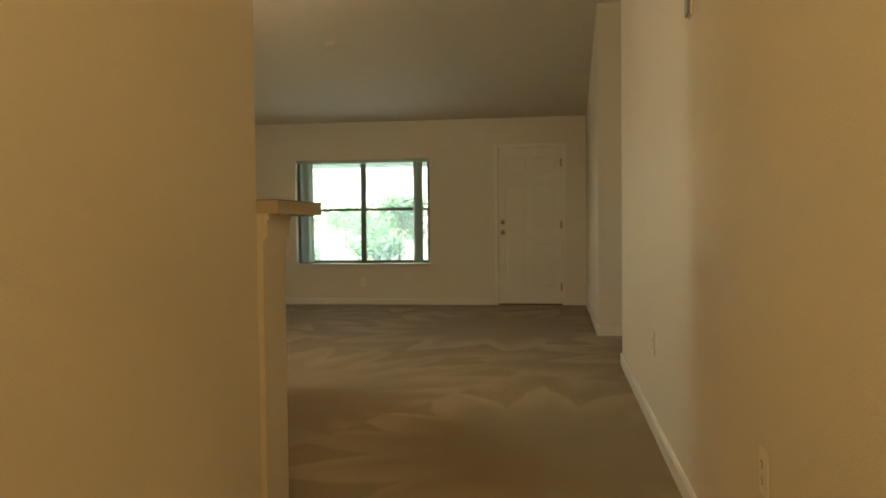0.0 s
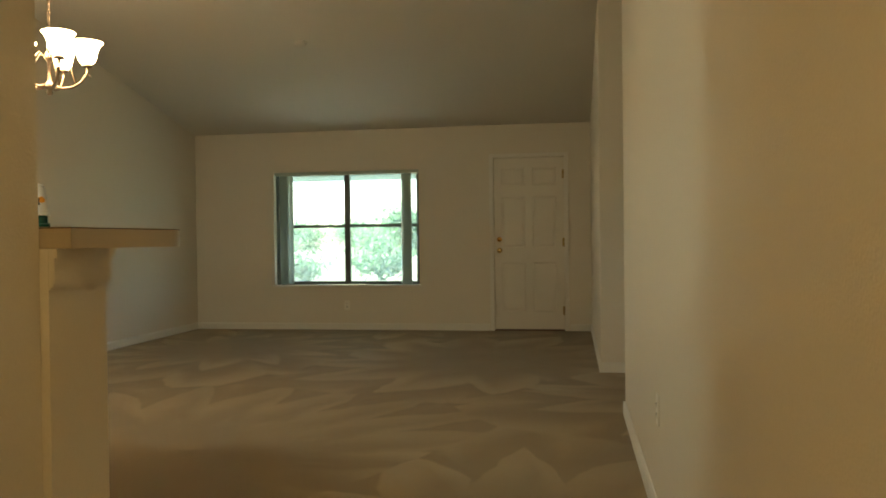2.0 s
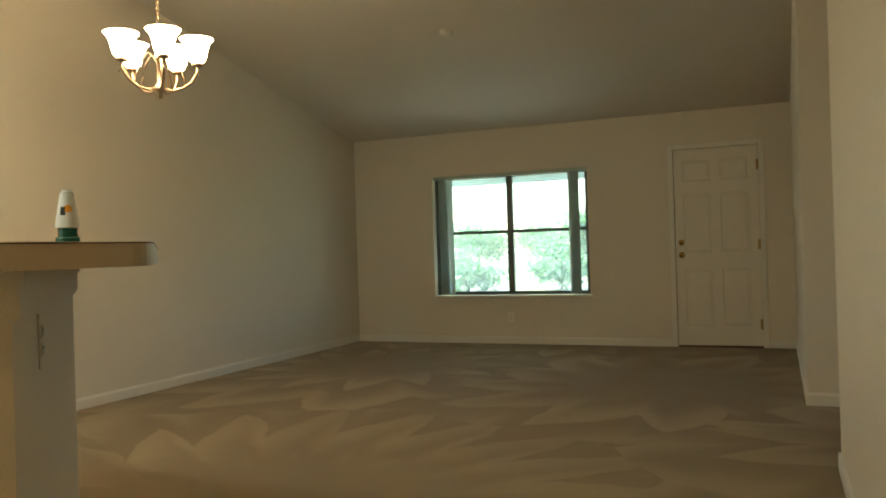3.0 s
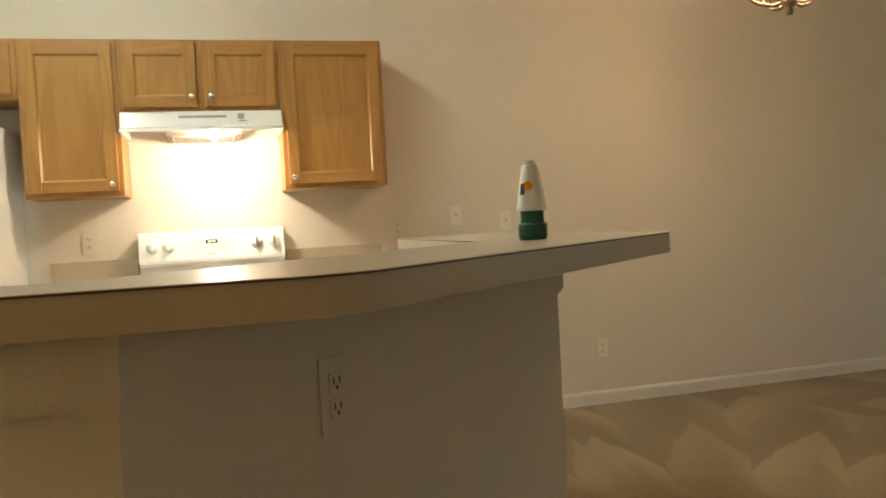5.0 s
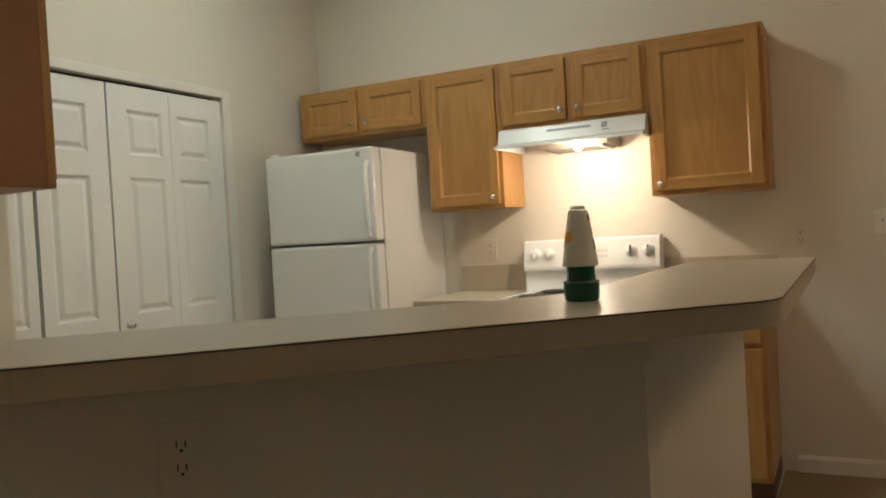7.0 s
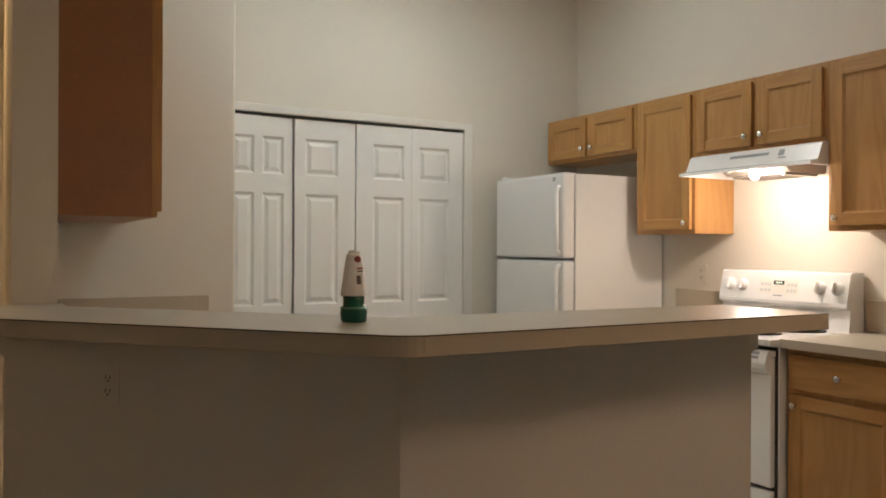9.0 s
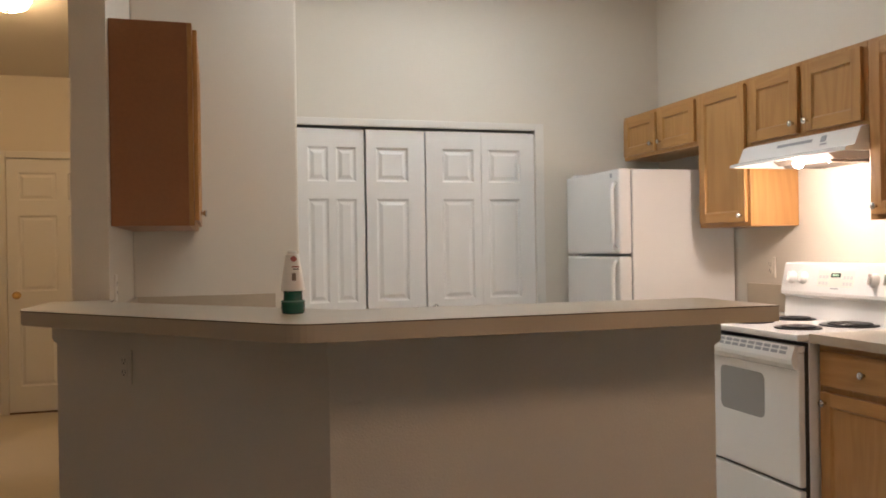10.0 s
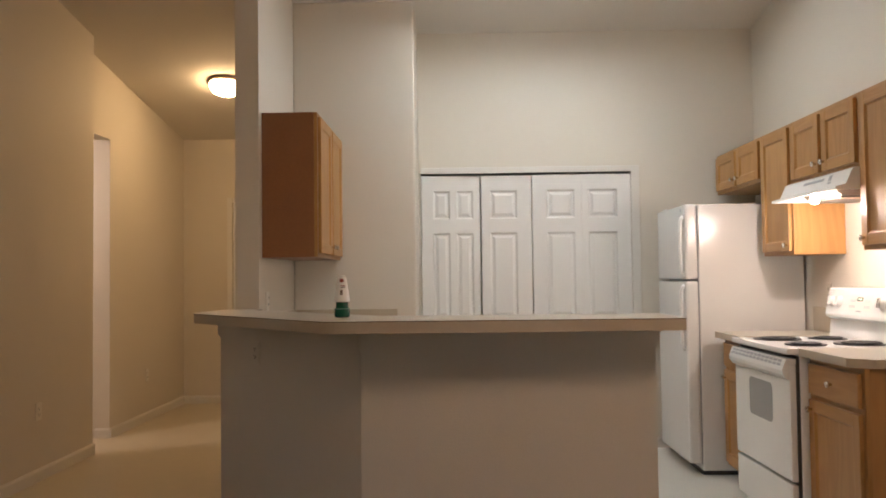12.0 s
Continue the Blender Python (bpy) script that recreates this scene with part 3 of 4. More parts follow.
# the door at the end of the hall
door = thing("door_2", "white six-panel hall door, closed", "door", pose(HX1 - 0.004, HALL_END - 0.01, 0.012, 0, 0, 180), kind="structure")
part("leaf", panel_leaf(HX1 - HX0 - 0.008, HZ - 0.016, 0.04, (0.085, 0.085, 0.085), SIX), DOORWHITE, door)
knob(door, (0.065, 0, 0.96), (0, -1, 0), BRASS, label="polished brass door knob")
part("threshold", box(0.002, HX1 - HX0 - 0.01, -0.02, 0.06, -0.012, 0.0, 0.003), KICK, door, "dark threshold")
for z in (0.25, 1.08, 1.88):
    bm = bmesh.new()
    add_box(bm, HX1 - HX0 - 0.034, HX1 - HX0 - 0.008, -0.006, 0.001, z - 0.05, z + 0.05, 0.001)
    add_lathe(bm, [(0, -0.052), (0.008, -0.052), (0.008, 0.052), (0, 0.052)], 10, (HX1 - HX0 - 0.006, -0.009, z))
    part("hinge", bm, BRASS, door)
casing("trim_hall_door", HX0, HX1, HZ, HALL_END, 1, 0.055)

# folding closet doors in the kitchen
casing("trim_closet", CX0, CX1 - 0.002, CZ, 0.0, 1, 0.062, right=False, head=0.045)
closet = thing("closet_door", "white moulded folding closet doors, almost closed", "closet door", pose(0, 0, 0.012), kind="structure")
tops = CZ - 0.03
for x0, w, stiles, turn, dy in ((2.508, 0.440, (0.088, 0.047, 0.05), 2.4, 0.004), (2.056, 0.376, (0.062, 0.107), 0.5, -0.006), (1.672, 0.370, (0.108, 0.051), -0.5, -0.006), (1.3005, 0.3675, (0.048, 0.1), 0.2, -0.0015)):
    leaf = part("leaf", panel_leaf(w, tops, 0.034, stiles, FOUR), DOORWHITE, closet)
    leaf.matrix_basis = pose(x0, dy, 0, 0, 0, 180 + turn)
    if x0 == 1.672:
        knob(leaf, (0.05, 0, 0.92), (0, -1, 0), CHROME, 0.015)
part("track", box(CX0 + 0.002, CX1 - 0.002, -0.07, -0.035, CZ - 0.012, CZ - 0.001, 0), GASKET, closet, "dark sliding track")


# the window
win = thing("window_1", "wide double window with dark aluminium frames in a drywall opening", "window", pose(WX0, NORTH, WZ0), kind="structure")
W, H = WX1 - WX0, WZ1 - WZ0
part("window_sill", box(-0.02, W + 0.02, -0.03, 0.07, -0.004, 0.018, 0.004), TRIM, win)
bm = bmesh.new()
fy0, fy1 = 0.075, 0.13
for a in ((0.001, 0.045, 0.019, H - 0.001), (W - 0.045, W - 0.001, 0.019, H - 0.001), (W / 2 - 0.035, W / 2 + 0.035, 0.019, H - 0.001)):
    add_box(bm, a[0], a[1], fy0, fy1, a[2], a[3], 0.003)
for x0, x1 in ((0.045, W / 2 - 0.035), (W / 2 + 0.035, W - 0.045)):
    for z0, z1 in ((0.019, 0.06), (H - 0.045, H - 0.001), (H * 0.525 - 0.018, H * 0.525 + 0.018)):
        add_box(bm, x0, x1, fy0 + 0.004, fy1 - 0.004, z0, z1, 0.003)
part("window_frame", bm, ALU, win)
for x0, x1 in ((0.045, W / 2 - 0.035), (W / 2 + 0.035, W - 0.045)):
    for z0, z1 in ((0.06, H * 0.525 - 0.018), (H * 0.525 + 0.018, H - 0.045)):
        p = part("pane", box(x0, x1, 0.1, 0.104, z0, z1, 0), GLASS, win)
        p.visible_shadow = False
# vertical blinds drawn to both sides
blind = thing("vertical_blind", "grey vinyl vertical blind drawn open to both sides", "blind", pose(WX0, NORTH + 0.035, WZ0))
part("headrail", box(0.003, W - 0.003, -0.02, 0.02, H - 0.042, H - 0.002, 0.002), BLIND, blind)
slat = None
for i in range(14):
    left = i < 7
    x = 0.10 + 0.017 * i if left else W - 0.11 - 0.017 * (i - 7)
    if slat is None:
        bm = bmesh.new()
        add_prism(bm, [(-0.0445, 0.0), (-0.015, 0.006), (0.015, 0.006), (0.0445, 0.0), (0.0445, 0.0012), (0.015, 0.0072), (-0.015, 0.0072), (-0.0445, 0.0012)], 2, 0.03, H - 0.045)
        slat = part("slat", bm, BLIND, blind)
        me = slat.data
    else:
        slat = new("slat", me)
        slat.parent = blind
    slat.matrix_basis = pose(x, 0, 0, 0, 0, 62 + 3 * math.sin(i * 2.1) if left else 118 + 3 * math.sin(i * 1.7))


# ---- cabinets ----
def cabinet_door(name, parent, y0, y1, z0, z1, x, knob_at=None, rail=0.055, flat=False):
    """A framed oak door or a slab drawer front on the plane x, with a small chrome knob."""
    th = 0.019
    bm = bmesh.new()
    if flat:
        add_box(bm, x, x + th, y0, y1, z0, z1, 0.005)
        d = part(name, bm, OAK_H, parent)
    else:
        # bead and recessed panel
        bm = bmesh.new()
        a, b, c, e = y0 + rail, y1 - rail, z0 + rail, z1 - rail
        pts = []
        for inset, px in ((0.0, x + 0.016), (0.007, x + 0.009), (0.012, x + 0.008)):
            pts.append([bm.verts.new(p) for p in ((px, a + inset, c + inset), (px, b - inset, c + inset), (px, b - inset, e - inset), (px, a + inset, e - inset))])
        for p, q in zip(pts, pts[1:]):
            for j in range(4):
                bm.faces.new((p[j], p[(j + 1) % 4], q[(j + 1) % 4], q[j]))
        bm.faces.new(pts[-1])
        back = [bm.verts.new(p) for p in ((x + 0.002, a, c), (x + 0.002, b, c), (x + 0.002, b, e), (x + 0.002, a, e))]
        bm.faces.new(back[::-1])
        d = part(name, bm, OAK_V, parent)
        for ya, yb in ((y0, y0 + rail), (y1 - rail, y1)):
            part("stile", box(x, x + th, ya, yb, z0, z1, 0.003), OAK_V, d)
        for za, zb in ((z0 + 0.0005, z0 + rail), (z1 - rail, z1 - 0.0005)):
            part("rail", box(x + 0.0005, x + th - 0.0005, y0 + rail, y1 - rail, za, zb, 0.002), OAK_H, d)
    if knob_at:
        turn = Matrix.Translation((x + th, *knob_at)) @ pose(0, 0, 0, 0, 90)
        part("knob", lathe([(0, 0), (0.007, 0), (0.006, 0.008), (0.007, 0.012), (0.0145, 0.017), (0.0155, 0.022), (0.011, 0.027), (0, 0.028)], 14, turn), CHROME, d, "small chrome knob")
    return d


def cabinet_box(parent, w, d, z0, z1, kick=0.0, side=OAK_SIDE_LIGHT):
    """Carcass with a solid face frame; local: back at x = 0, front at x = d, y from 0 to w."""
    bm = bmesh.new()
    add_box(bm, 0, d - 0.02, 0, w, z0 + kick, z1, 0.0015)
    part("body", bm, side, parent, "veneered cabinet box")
    bm = bmesh.new()
    add_box(bm, d - 0.02, d, 0, w, z0 + kick, z1, 0.0015)
    part("face_frame", bm, OAK_V, parent)
    if kick:
        part("toe_kick", box(0.02, d - 0.075, 0.002, w - 0.002, z0, z0 + kick, 0), KICK, parent)


def upper_cabinet(label, y0, y1, z0, z1, doors, hinge="left", d=0.298, m=None, side=OAK_SIDE_LIGHT):
    w, h = y1 - y0, z1 - z0
    c = thing("wall_cabinet", label, "cabinet", m if m is not None else pose(0.002, y0, z0), "kitchen wall cabinets")
    cabinet_box(c, w, d, 0, h, side=side)
    g = 0.022
    if doors == 1:
        ky = w - g - 0.028 if hinge == "left" else g + 0.028
        cabinet_door("door", c, g, w - g, g, h - g, d + 0.001, (ky, g + 0.035 if h > 0.5 else g + 0.05))
    else:
        mid = w / 2
        cabinet_door("door", c, g, mid - 0.019, g, h - g, d + 0.001, (mid - 0.019 - 0.028, g + 0.05))
        cabinet_door("door", c, mid + 0.019, w - g, g, h - g, d + 0.001, (mid + 0.019 + 0.028, g + 0.05))
    return c


CT = 2.16
upper_cabinet("low honey oak wall cabinet above the refrigerator", 0.066, 0.916, 1.872, CT, 2)
upper_cabinet("tall honey oak wall cabinet beside the range hood", 0.918, 1.362, 1.396, CT, 1, "left")
upper_cabinet("low honey oak wall cabinet above the range hood", 1.364, 2.138, 1.80, CT, 2)
upper_cabinet("wide honey oak wall cabinet at the end of the row", 2.140, 2.678, 1.396, CT, 1, "right")
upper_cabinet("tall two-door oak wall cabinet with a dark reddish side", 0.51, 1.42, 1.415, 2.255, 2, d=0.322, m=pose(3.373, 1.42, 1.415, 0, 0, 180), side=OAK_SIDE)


def base_cabinet(label, y0, y1, m=None, doors=1, knob_left=True, d=0.59):
    w = y1 - y0
    c = thing("base_cabinet", label, "cabinet", m if m is not None else pose(0.002, y0, 0.004), "kitchen base cabinets")
    cabinet_box(c, w, d, 0, 0.886, 0.1)
    g = 0.02
    n = doors
    for i in range(n):
        a, b = g + i * (w - g) / n, (i + 1) * (w - g) / n
        cabinet_door("drawer", c, a, b, 0.715, 0.86, d + 0.001, ((a + b) / 2, 0.787), flat=True)
        cabinet_door("door", c, a, b, 0.125, 0.69, d + 0.001, ((a + 0.03) if knob_left else (b - 0.03), 0.645))
    return c


base_cabinet("honey oak base cabinet between refrigerator and range", 0.96, 1.372, d=0.572)
base_cabinet("honey oak base cabinet at the end of the row", 2.142, 2.65, d=0.572)
base_cabinet("honey oak base cabinet under the hall wall", 0.52, 1.42, pose(3.371, 1.42, 0.004, 0, 0, 180), 2)


def worktop(outline, label, splash):
    c = thing("worktop", label, "countertop")
    part("core", prism(outline, 2, 0.891, 0.9265), LAMINATE_EDGE, c)
    part("top_sheet", prism(outline, 2, 0.9265, 0.929), LAMINATE, c)
    for s in splash:
        part("backsplash", box(*s, 0.9295, 1.078, 0.003), LAMINATE_EDGE, c, "low laminate backsplash")
    return c


worktop([(0.001, 0.952), (0.635, 0.952), (0.635, 1.376), (0.001, 1.376)], "beige laminate worktop between refrigerator and range", [(0.001, 0.02, 0.952, 1.376)])
worktop([(0.001, 2.141), (0.625, 2.141), (0.625, 2.60), (0.54, 2.682), (0.001, 2.682)], "beige laminate worktop with a clipped corner", [(0.001, 0.02, 2.141, 2.68)])
worktop([(3.374, 0.501), (2.735, 0.501), (2.735, 1.43), (3.374, 1.43)], "beige laminate worktop under the oak cabinet", [(2.66, 3.374, 0.501, 0.52), (3.355, 3.374, 0.521, 1.42)])

# ---- refrigerator ----
fr = thing("refrigerator", "white top-freezer refrigerator with textured doors", "refrigerator", pose(0.02, 0.154, 0.004))
FW = 0.69
part("cabinet", box(0.0, 0.671, 0.0, FW, 0.03, 1.735, 0.006), FRIDGE_SKIN, fr)
part("gasket", box(0.671, 0.677, 0.006, FW - 0.006, 0.07, 1.725, 0), GREYPLASTIC, fr, "grey door gasket")
part("grille", box(0.05, 0.67, 0.01, FW - 0.01, 0.002, 0.066, 0.004), GASKET, fr, "dark toe grille")


def fridge_door(name, z0, z1, hz0, hz1):
    d = part(name, box(0.677, 0.757, 0.0, FW, z0, z1, 0.016), FRIDGE_SKIN, fr)
    yh = FW - 0.035
    part("handle", tube([(0.757, yh, hz0), (0.772, yh, hz0 + 0.015), (0.779, yh, hz0 + 0.04), (0.781, yh, (hz0 + hz1) / 2), (0.779, yh, hz1 - 0.04), (0.772, yh, hz1 - 0.015), (0.757, yh, hz1)], 0.013, 10), WHITEGOODS, d, "white moulded handle")
    return d


fridge_door("freezer_door", 1.252, 1.738, 1.28, 1.66)
fridge_door("fridge_door", 0.075, 1.240, 0.80, 1.215)
part("hinge_cover", box(0.60, 0.72, 0.01, 0.07, 1.7385, 1.756, 0.005), WHITEGOODS, fr)
part("badge", box(0.7572, 0.759, FW - 0.1, FW - 0.075, 1.69, 1.715, 0.0005), GREYPLASTIC, fr, "small grey badge")

# ---- range ----
RW = 0.752
rg = thing("range", "white freestanding electric coil range", "stove", pose(0.015, 1.382, 0.004))
part("body", box(0.0, 0.603, 0.0, RW, 0.02, 0.892, 0.003), WHITEGOODS, rg)
# solid dark block: the shade of the gap is put into its colour
part("gap_shade", box(0.603, 0.618, 0.006, RW - 0.006, 0.05, 0.885, 0), GASKET, rg, "dark filler drawn as the shaded gap behind the door")
top = part("cooktop", box(-0.005, 0.665, -0.002, RW + 0.002, 0.893, 0.922, 0.008), WHITEGOODS, rg)
for i, (bx, by, r) in enumerate(((0.21, 0.20, 0.075), (0.21, 0.55, 0.10), (0.485, 0.20, 0.10), (0.485, 0.55, 0.075))):
    bm = add_lathe(bmesh.new(), [(r + 0.024, 0.0), (r + 0.022, 0.005), (r + 0.008, 0.004), (r * 0.6, -0.001), (0, -0.001)], 28, (bx, by, 0.9235))
    part("drip_bowl", bm, BLACK, top, "dark drip bowl")
    bm = bmesh.new()
    pts = [((bx + (0.016 + (r - 0.016) * k / 70) * math.cos(k * 0.42)), by + (0.016 + (r - 0.016) * k / 70) * math.sin(k * 0.42), 0.931) for k in range(71)]
    add_tube(bm, pts, 0.0045, 6)
    part("coil", bm, BLACK, top, "black coil element")
guard = part("backguard", prism([(0.0, 0.9225), (0.11, 0.9225), (0.10, 1.025), (0.128, 1.04), (0.130, 1.055), (0.100, 1.192), (0.09, 1.2), (0.0, 1.2)], 1, 0.008, RW - 0.008), WHITEGOODS, rg)
gn = pose(0, 0, 0, 0, 77.6)


def on_guard(y, z, out=0.0):
    x = 0.130 - (z - 1.055) * 0.219
    return Matrix.Translation((x + out, y, z)) @ gn


for y in (0.075, 0.155, 0.60, 0.69):
    bm = lathe([(0, 0), (0.033, 0), (0.033, 0.003), (0.026, 0.006), (0.024, 0.02), (0, 0.021)], 18, on_guard(y, 1.125))
    k = part("knob", bm, WHITEGOODS, guard, "white control knob")
    bm = box(-0.025, 0.025, -0.006, 0.006, 0.018, 0.034, 0.003)
    bmesh.ops.transform(bm, matrix=on_guard(y, 1.125), verts=bm.verts[:])
    part("grip", bm, CHROME if y > 0.5 else WHITEGOODS, k)


def guard_plate(name, y0, y1, z0, z1, mat, out=0.0012, label=""):
    bm = box(-(z1 - z0) / 2, (z1 - z0) / 2, -(y1 - y0) / 2, (y1 - y0) / 2, 0, out, 0)
    bmesh.ops.transform(bm, matrix=on_guard((y0 + y1) / 2, (z0 + z1) / 2), verts=bm.verts[:])
    return part(name, bm, mat, guard, label)


guard_plate("control_panel", 0.255, 0.485, 1.085, 1.165, PLATE, 0.001)
guard_plate("clock", 0.34, 0.40, 1.132, 1.152, DISPLAY, 0.002, "black clock display")
for i in range(4):
    guard_plate("digit", 0.351 + 0.0105 * i, 0.357 + 0.0105 * i, 1.137, 1.147, GREENLED, 0.0026, "green clock digit")
for i in range(3):
    for j in range(2):
        guard_plate("button", 0.265 + 0.022 * i, 0.281 + 0.022 * i, 1.095 + 0.03 * j, 1.11 + 0.03 * j, BUTTON, 0.002)
        guard_plate("button", 0.42 + 0.02 * i, 0.434 + 0.02 * i, 1.095 + 0.03 * j, 1.11 + 0.03 * j, BUTTON, 0.002)
guard_plate("maker_mark", 0.345, 0.395, 1.075, 1.081, GREYPLASTIC, 0.0012)
dr = part("oven_door", box(0.618, 0.650, 0.003, RW - 0.008, 0.284, 0.845, 0.008), WHITEGOODS, rg)
WC = [(0.375 + sy_ * (0.155 - 0.03) + 0.03 * math.cos(a), 0.63 + sz_ * (0.10 - 0.03) + 0.03 * math.sin(a)) for sy_, sz_, a0 in ((1, 1, 0.0), (-1, 1, 0.5), (-1, -1, 1.0), (1, -1, 1.5)) for a in [(a0 + 0.125 * q) * math.pi for q in range(5)]]
part("window", prism(WC, 0, 0.6485, 0.6512), OVEN_GLASS, dr, "grey oven window with rounded corners")
handle = part("handle", prism([(0.6505, 0.770), (0.666, 0.776), (0.680, 0.797), (0.684, 0.816), (0.681, 0.830), (0.664, 0.872), (0.6505, 0.874)], 1, 0.006, RW - 0.011), WHITEGOODS, dr, "white full-width oven handle with vents")
part("top_rail", box(0.618, 0.650, 0.003, RW - 0.008, 0.8455, 0.872, 0.002), WHITEGOODS, dr)
for i in range(13):
    for u0, u1 in ((0.14, 0.44), (0.56, 0.86)):
        xa, za, xb, zb = 0.681 - 0.017 * u0, 0.830 + 0.042 * u0, 0.681 - 0.017 * u1, 0.830 + 0.042 * u1
        y0 = 0.032 + 0.0523 * i
        part("vent_slot", prism([(xa - 0.002, za), (xa + 0.0006, za + 0.0003), (xb + 0.0006, zb + 0.0003), (xb - 0.002, zb)], 1, y0, y0 + 0.042), GREYPLASTIC, handle)
part("drawer", box(0.618, 0.648, 0.003, RW - 0.008, 0.06, 0.270, 0.008), WHITEGOODS, rg)

# ---- range hood ----
hd = thing("range_hood", "white under-cabinet range hood, its lamp lit", "range hood", pose(0.003, 1.366, 1.672))
HW = 0.772
bm = bmesh.new()
SIDE = [(0.0, 0.127), (0.325, 0.127), (0.34, 0.118), (0.372, 0.046), (0.42, 0.034), (0.424, 0.02)]
add_prism(bm, SIDE + [(0.414, 0.02), (0.41, 0.028), (0.366, 0.038), (0.332, 0.108), (0.0, 0.108)], 1, 0.012, HW - 0.012)
add_prism(bm, SIDE + [(0.0, 0.02)], 1, 0.0, 0.012)
add_prism(bm, SIDE + [(0.0, 0.02)], 1, HW - 0.012, HW)
part("shell", bm, WHITEGOODS, hd)
part("filter", box(0.04, 0.285, 0.23, 0.54, 0.002, 0.010, 0.002), HOODFILTER, hd, "aluminium mesh filter")
part("fan_housing", prism([(0.03, 0.0105), (0.29, 0.0105), (0.32, 0.03), (0.32, 0.107), (0.02, 0.107), (0.02, 0.02)], 1, 0.20, 0.57), HOODFILTER, hd)
for y in (0.235, 0.525):
    part("filter_clip", box(0.04, 0.285, y, y + 0.008, -0.005, 0.0015, 0.001), CHROME, hd)
part("lamp_bulb", lathe([(0, -0.026), (0.016, -0.022), (0.024, -0.004), (0.02, 0.012), (0.012, 0.03), (0, 0.032)], 16, pose(0.372, HW / 2 + 0.05, 0.002)), BULB, hd, "glowing bulb")


def on_hood(y0, y1, u0, u1, mat, name, label=""):
    """A flat detail on the hood's sloping front, u being the share of the way down it."""
    def p(u):
        return 0.34 + (0.372 - 0.34) * u, 0.118 + (0.046 - 0.118) * u
    (xa, za), (xb, zb) = p(u0), p(u1)
    n = (0.0014, 0.0006)
    return part(name, prism([(xa, za), (xb, zb), (xb + n[0], zb + n[1]), (xa + n[0], za + n[1])], 1, y0, y1), mat, hd, label)


on_hood(0.27, 0.50, 0.22, 0.40, GREYPLASTIC, "vent_grille", "grey vent slots")
on_hood(0.555, 0.585, 0.12, 0.52, GREYPLASTIC, "switch_plate", "grey rocker switches")
on_hood(0.56, 0.60, 0.62, 0.70, GREYPLASTIC, "maker_mark")
hood_lamp = new("hood_lamp", bpy.data.lights.new("hood_lamp", "POINT"))
hood_lamp.data.energy, hood_lamp.data.color, hood_lamp.data.shadow_soft_size = HOOD_WATTS, (1.0, 0.78, 0.57), 0.03
hood_lamp.location = (0.372, 1.366 + HW / 2 + 0.05, 1.632)


# ---- chandelier ----
CHX, CHY, CHZ = 1.631, 4.165, 1.962
ch = thing("chandelier", "antique nickel chandelier with five lit bell shades", "chandelier", pose(CHX, CHY, CHZ))
part("stem", lathe([(0, 0.0), (0.012, 0.004), (0.02, 0.018), (0.012, 0.03), (0.03, 0.045), (0.036, 0.06), (0.02, 0.075), (0.012, 0.09), (0.012, 0.20), (0.024, 0.215), (0.028, 0.235), (0.018, 0.255), (0.011, 0.27), (0.011, 0.36), (0.02, 0.375), (0.014, 0.40), (0, 0.41)], 16), NICKEL, ch)
drop = ceiling_height(CHY) - CHZ
part("canopy", lathe([(0, drop - 0.03), (0.02, drop - 0.028), (0.06, drop - 0.012), (0.065, drop + 0.015), (0, drop + 0.015)], 20), NICKEL, ch)
bm = bmesh.new()
nlink = int((drop - 0.44) / 0.045)
for i in range(nlink):
    z = 0.42 + (i + 0.5) * (drop - 0.45) / nlink
    ang = 0 if i % 2 else math.pi / 2
    pts = [(0.009 * math.cos(a) * math.cos(ang), 0.009 * math.cos(a) * math.sin(ang), z + 0.03 * math.sin(a)) for a in [2 * math.pi * k / 12 for k in range(13)]]
    add_tube(bm, pts, 0.0025, 5)
part("chain", bm, NICKEL, ch)
for i in range(5):
    a = 2 * math.pi * i / 5 + 0.55
    ca, sa = math.cos(a), math.sin(a)
    prof = [(0.03, 0.055), (0.07, 0.045), (0.125, 0.058), (0.17, 0.09), (0.198, 0.13), (0.204, 0.155), (0.204, 0.185)]
    arm = part("arm", tube([(r * ca, r * sa, z) for r, z in prof], 0.0085, 8), NICKEL, ch)
    scroll = [(0.204 + 0.02 * math.cos(k * 0.5), 0.12 + 0.02 * math.sin(k * 0.5)) for k in range(9)]
    part("scroll", tube([(r * ca, r * sa, z) for r, z in scroll], 0.004, 6), NICKEL, arm)
    brace = [(0.02, 0.23), (0.06, 0.25), (0.10, 0.20), (0.13, 0.12), (0.14, 0.062)]
    part("brace", tube([(r * ca, r * sa, z) for r, z in brace], 0.005, 6), NICKEL, arm)
    bm = lathe([(0, 0.18), (0.026, 0.18), (0.03, 0.19), (0.022, 0.203), (0, 0.203)], 16)
    bmesh.ops.translate(bm, vec=(0.204 * ca, 0.204 * sa, 0), verts=bm.verts[:])
    part("cup", bm, NICKEL, arm)
    bm = lathe([(0.026, 0.20), (0.042, 0.211), (0.052, 0.235), (0.058, 0.27), (0.070, 0.305), (0.092, 0.33), (0.090, 0.332), (0.067, 0.308), (0.055, 0.272), (0.048, 0.236), (0.038, 0.215), (0.024, 0.205)], 24)
    bmesh.ops.translate(bm, vec=(0.204 * ca, 0.204 * sa, 0), verts=bm.verts[:])
    part("shade", bm, GLASS_SHADE, arm, "glowing frosted bell shade")


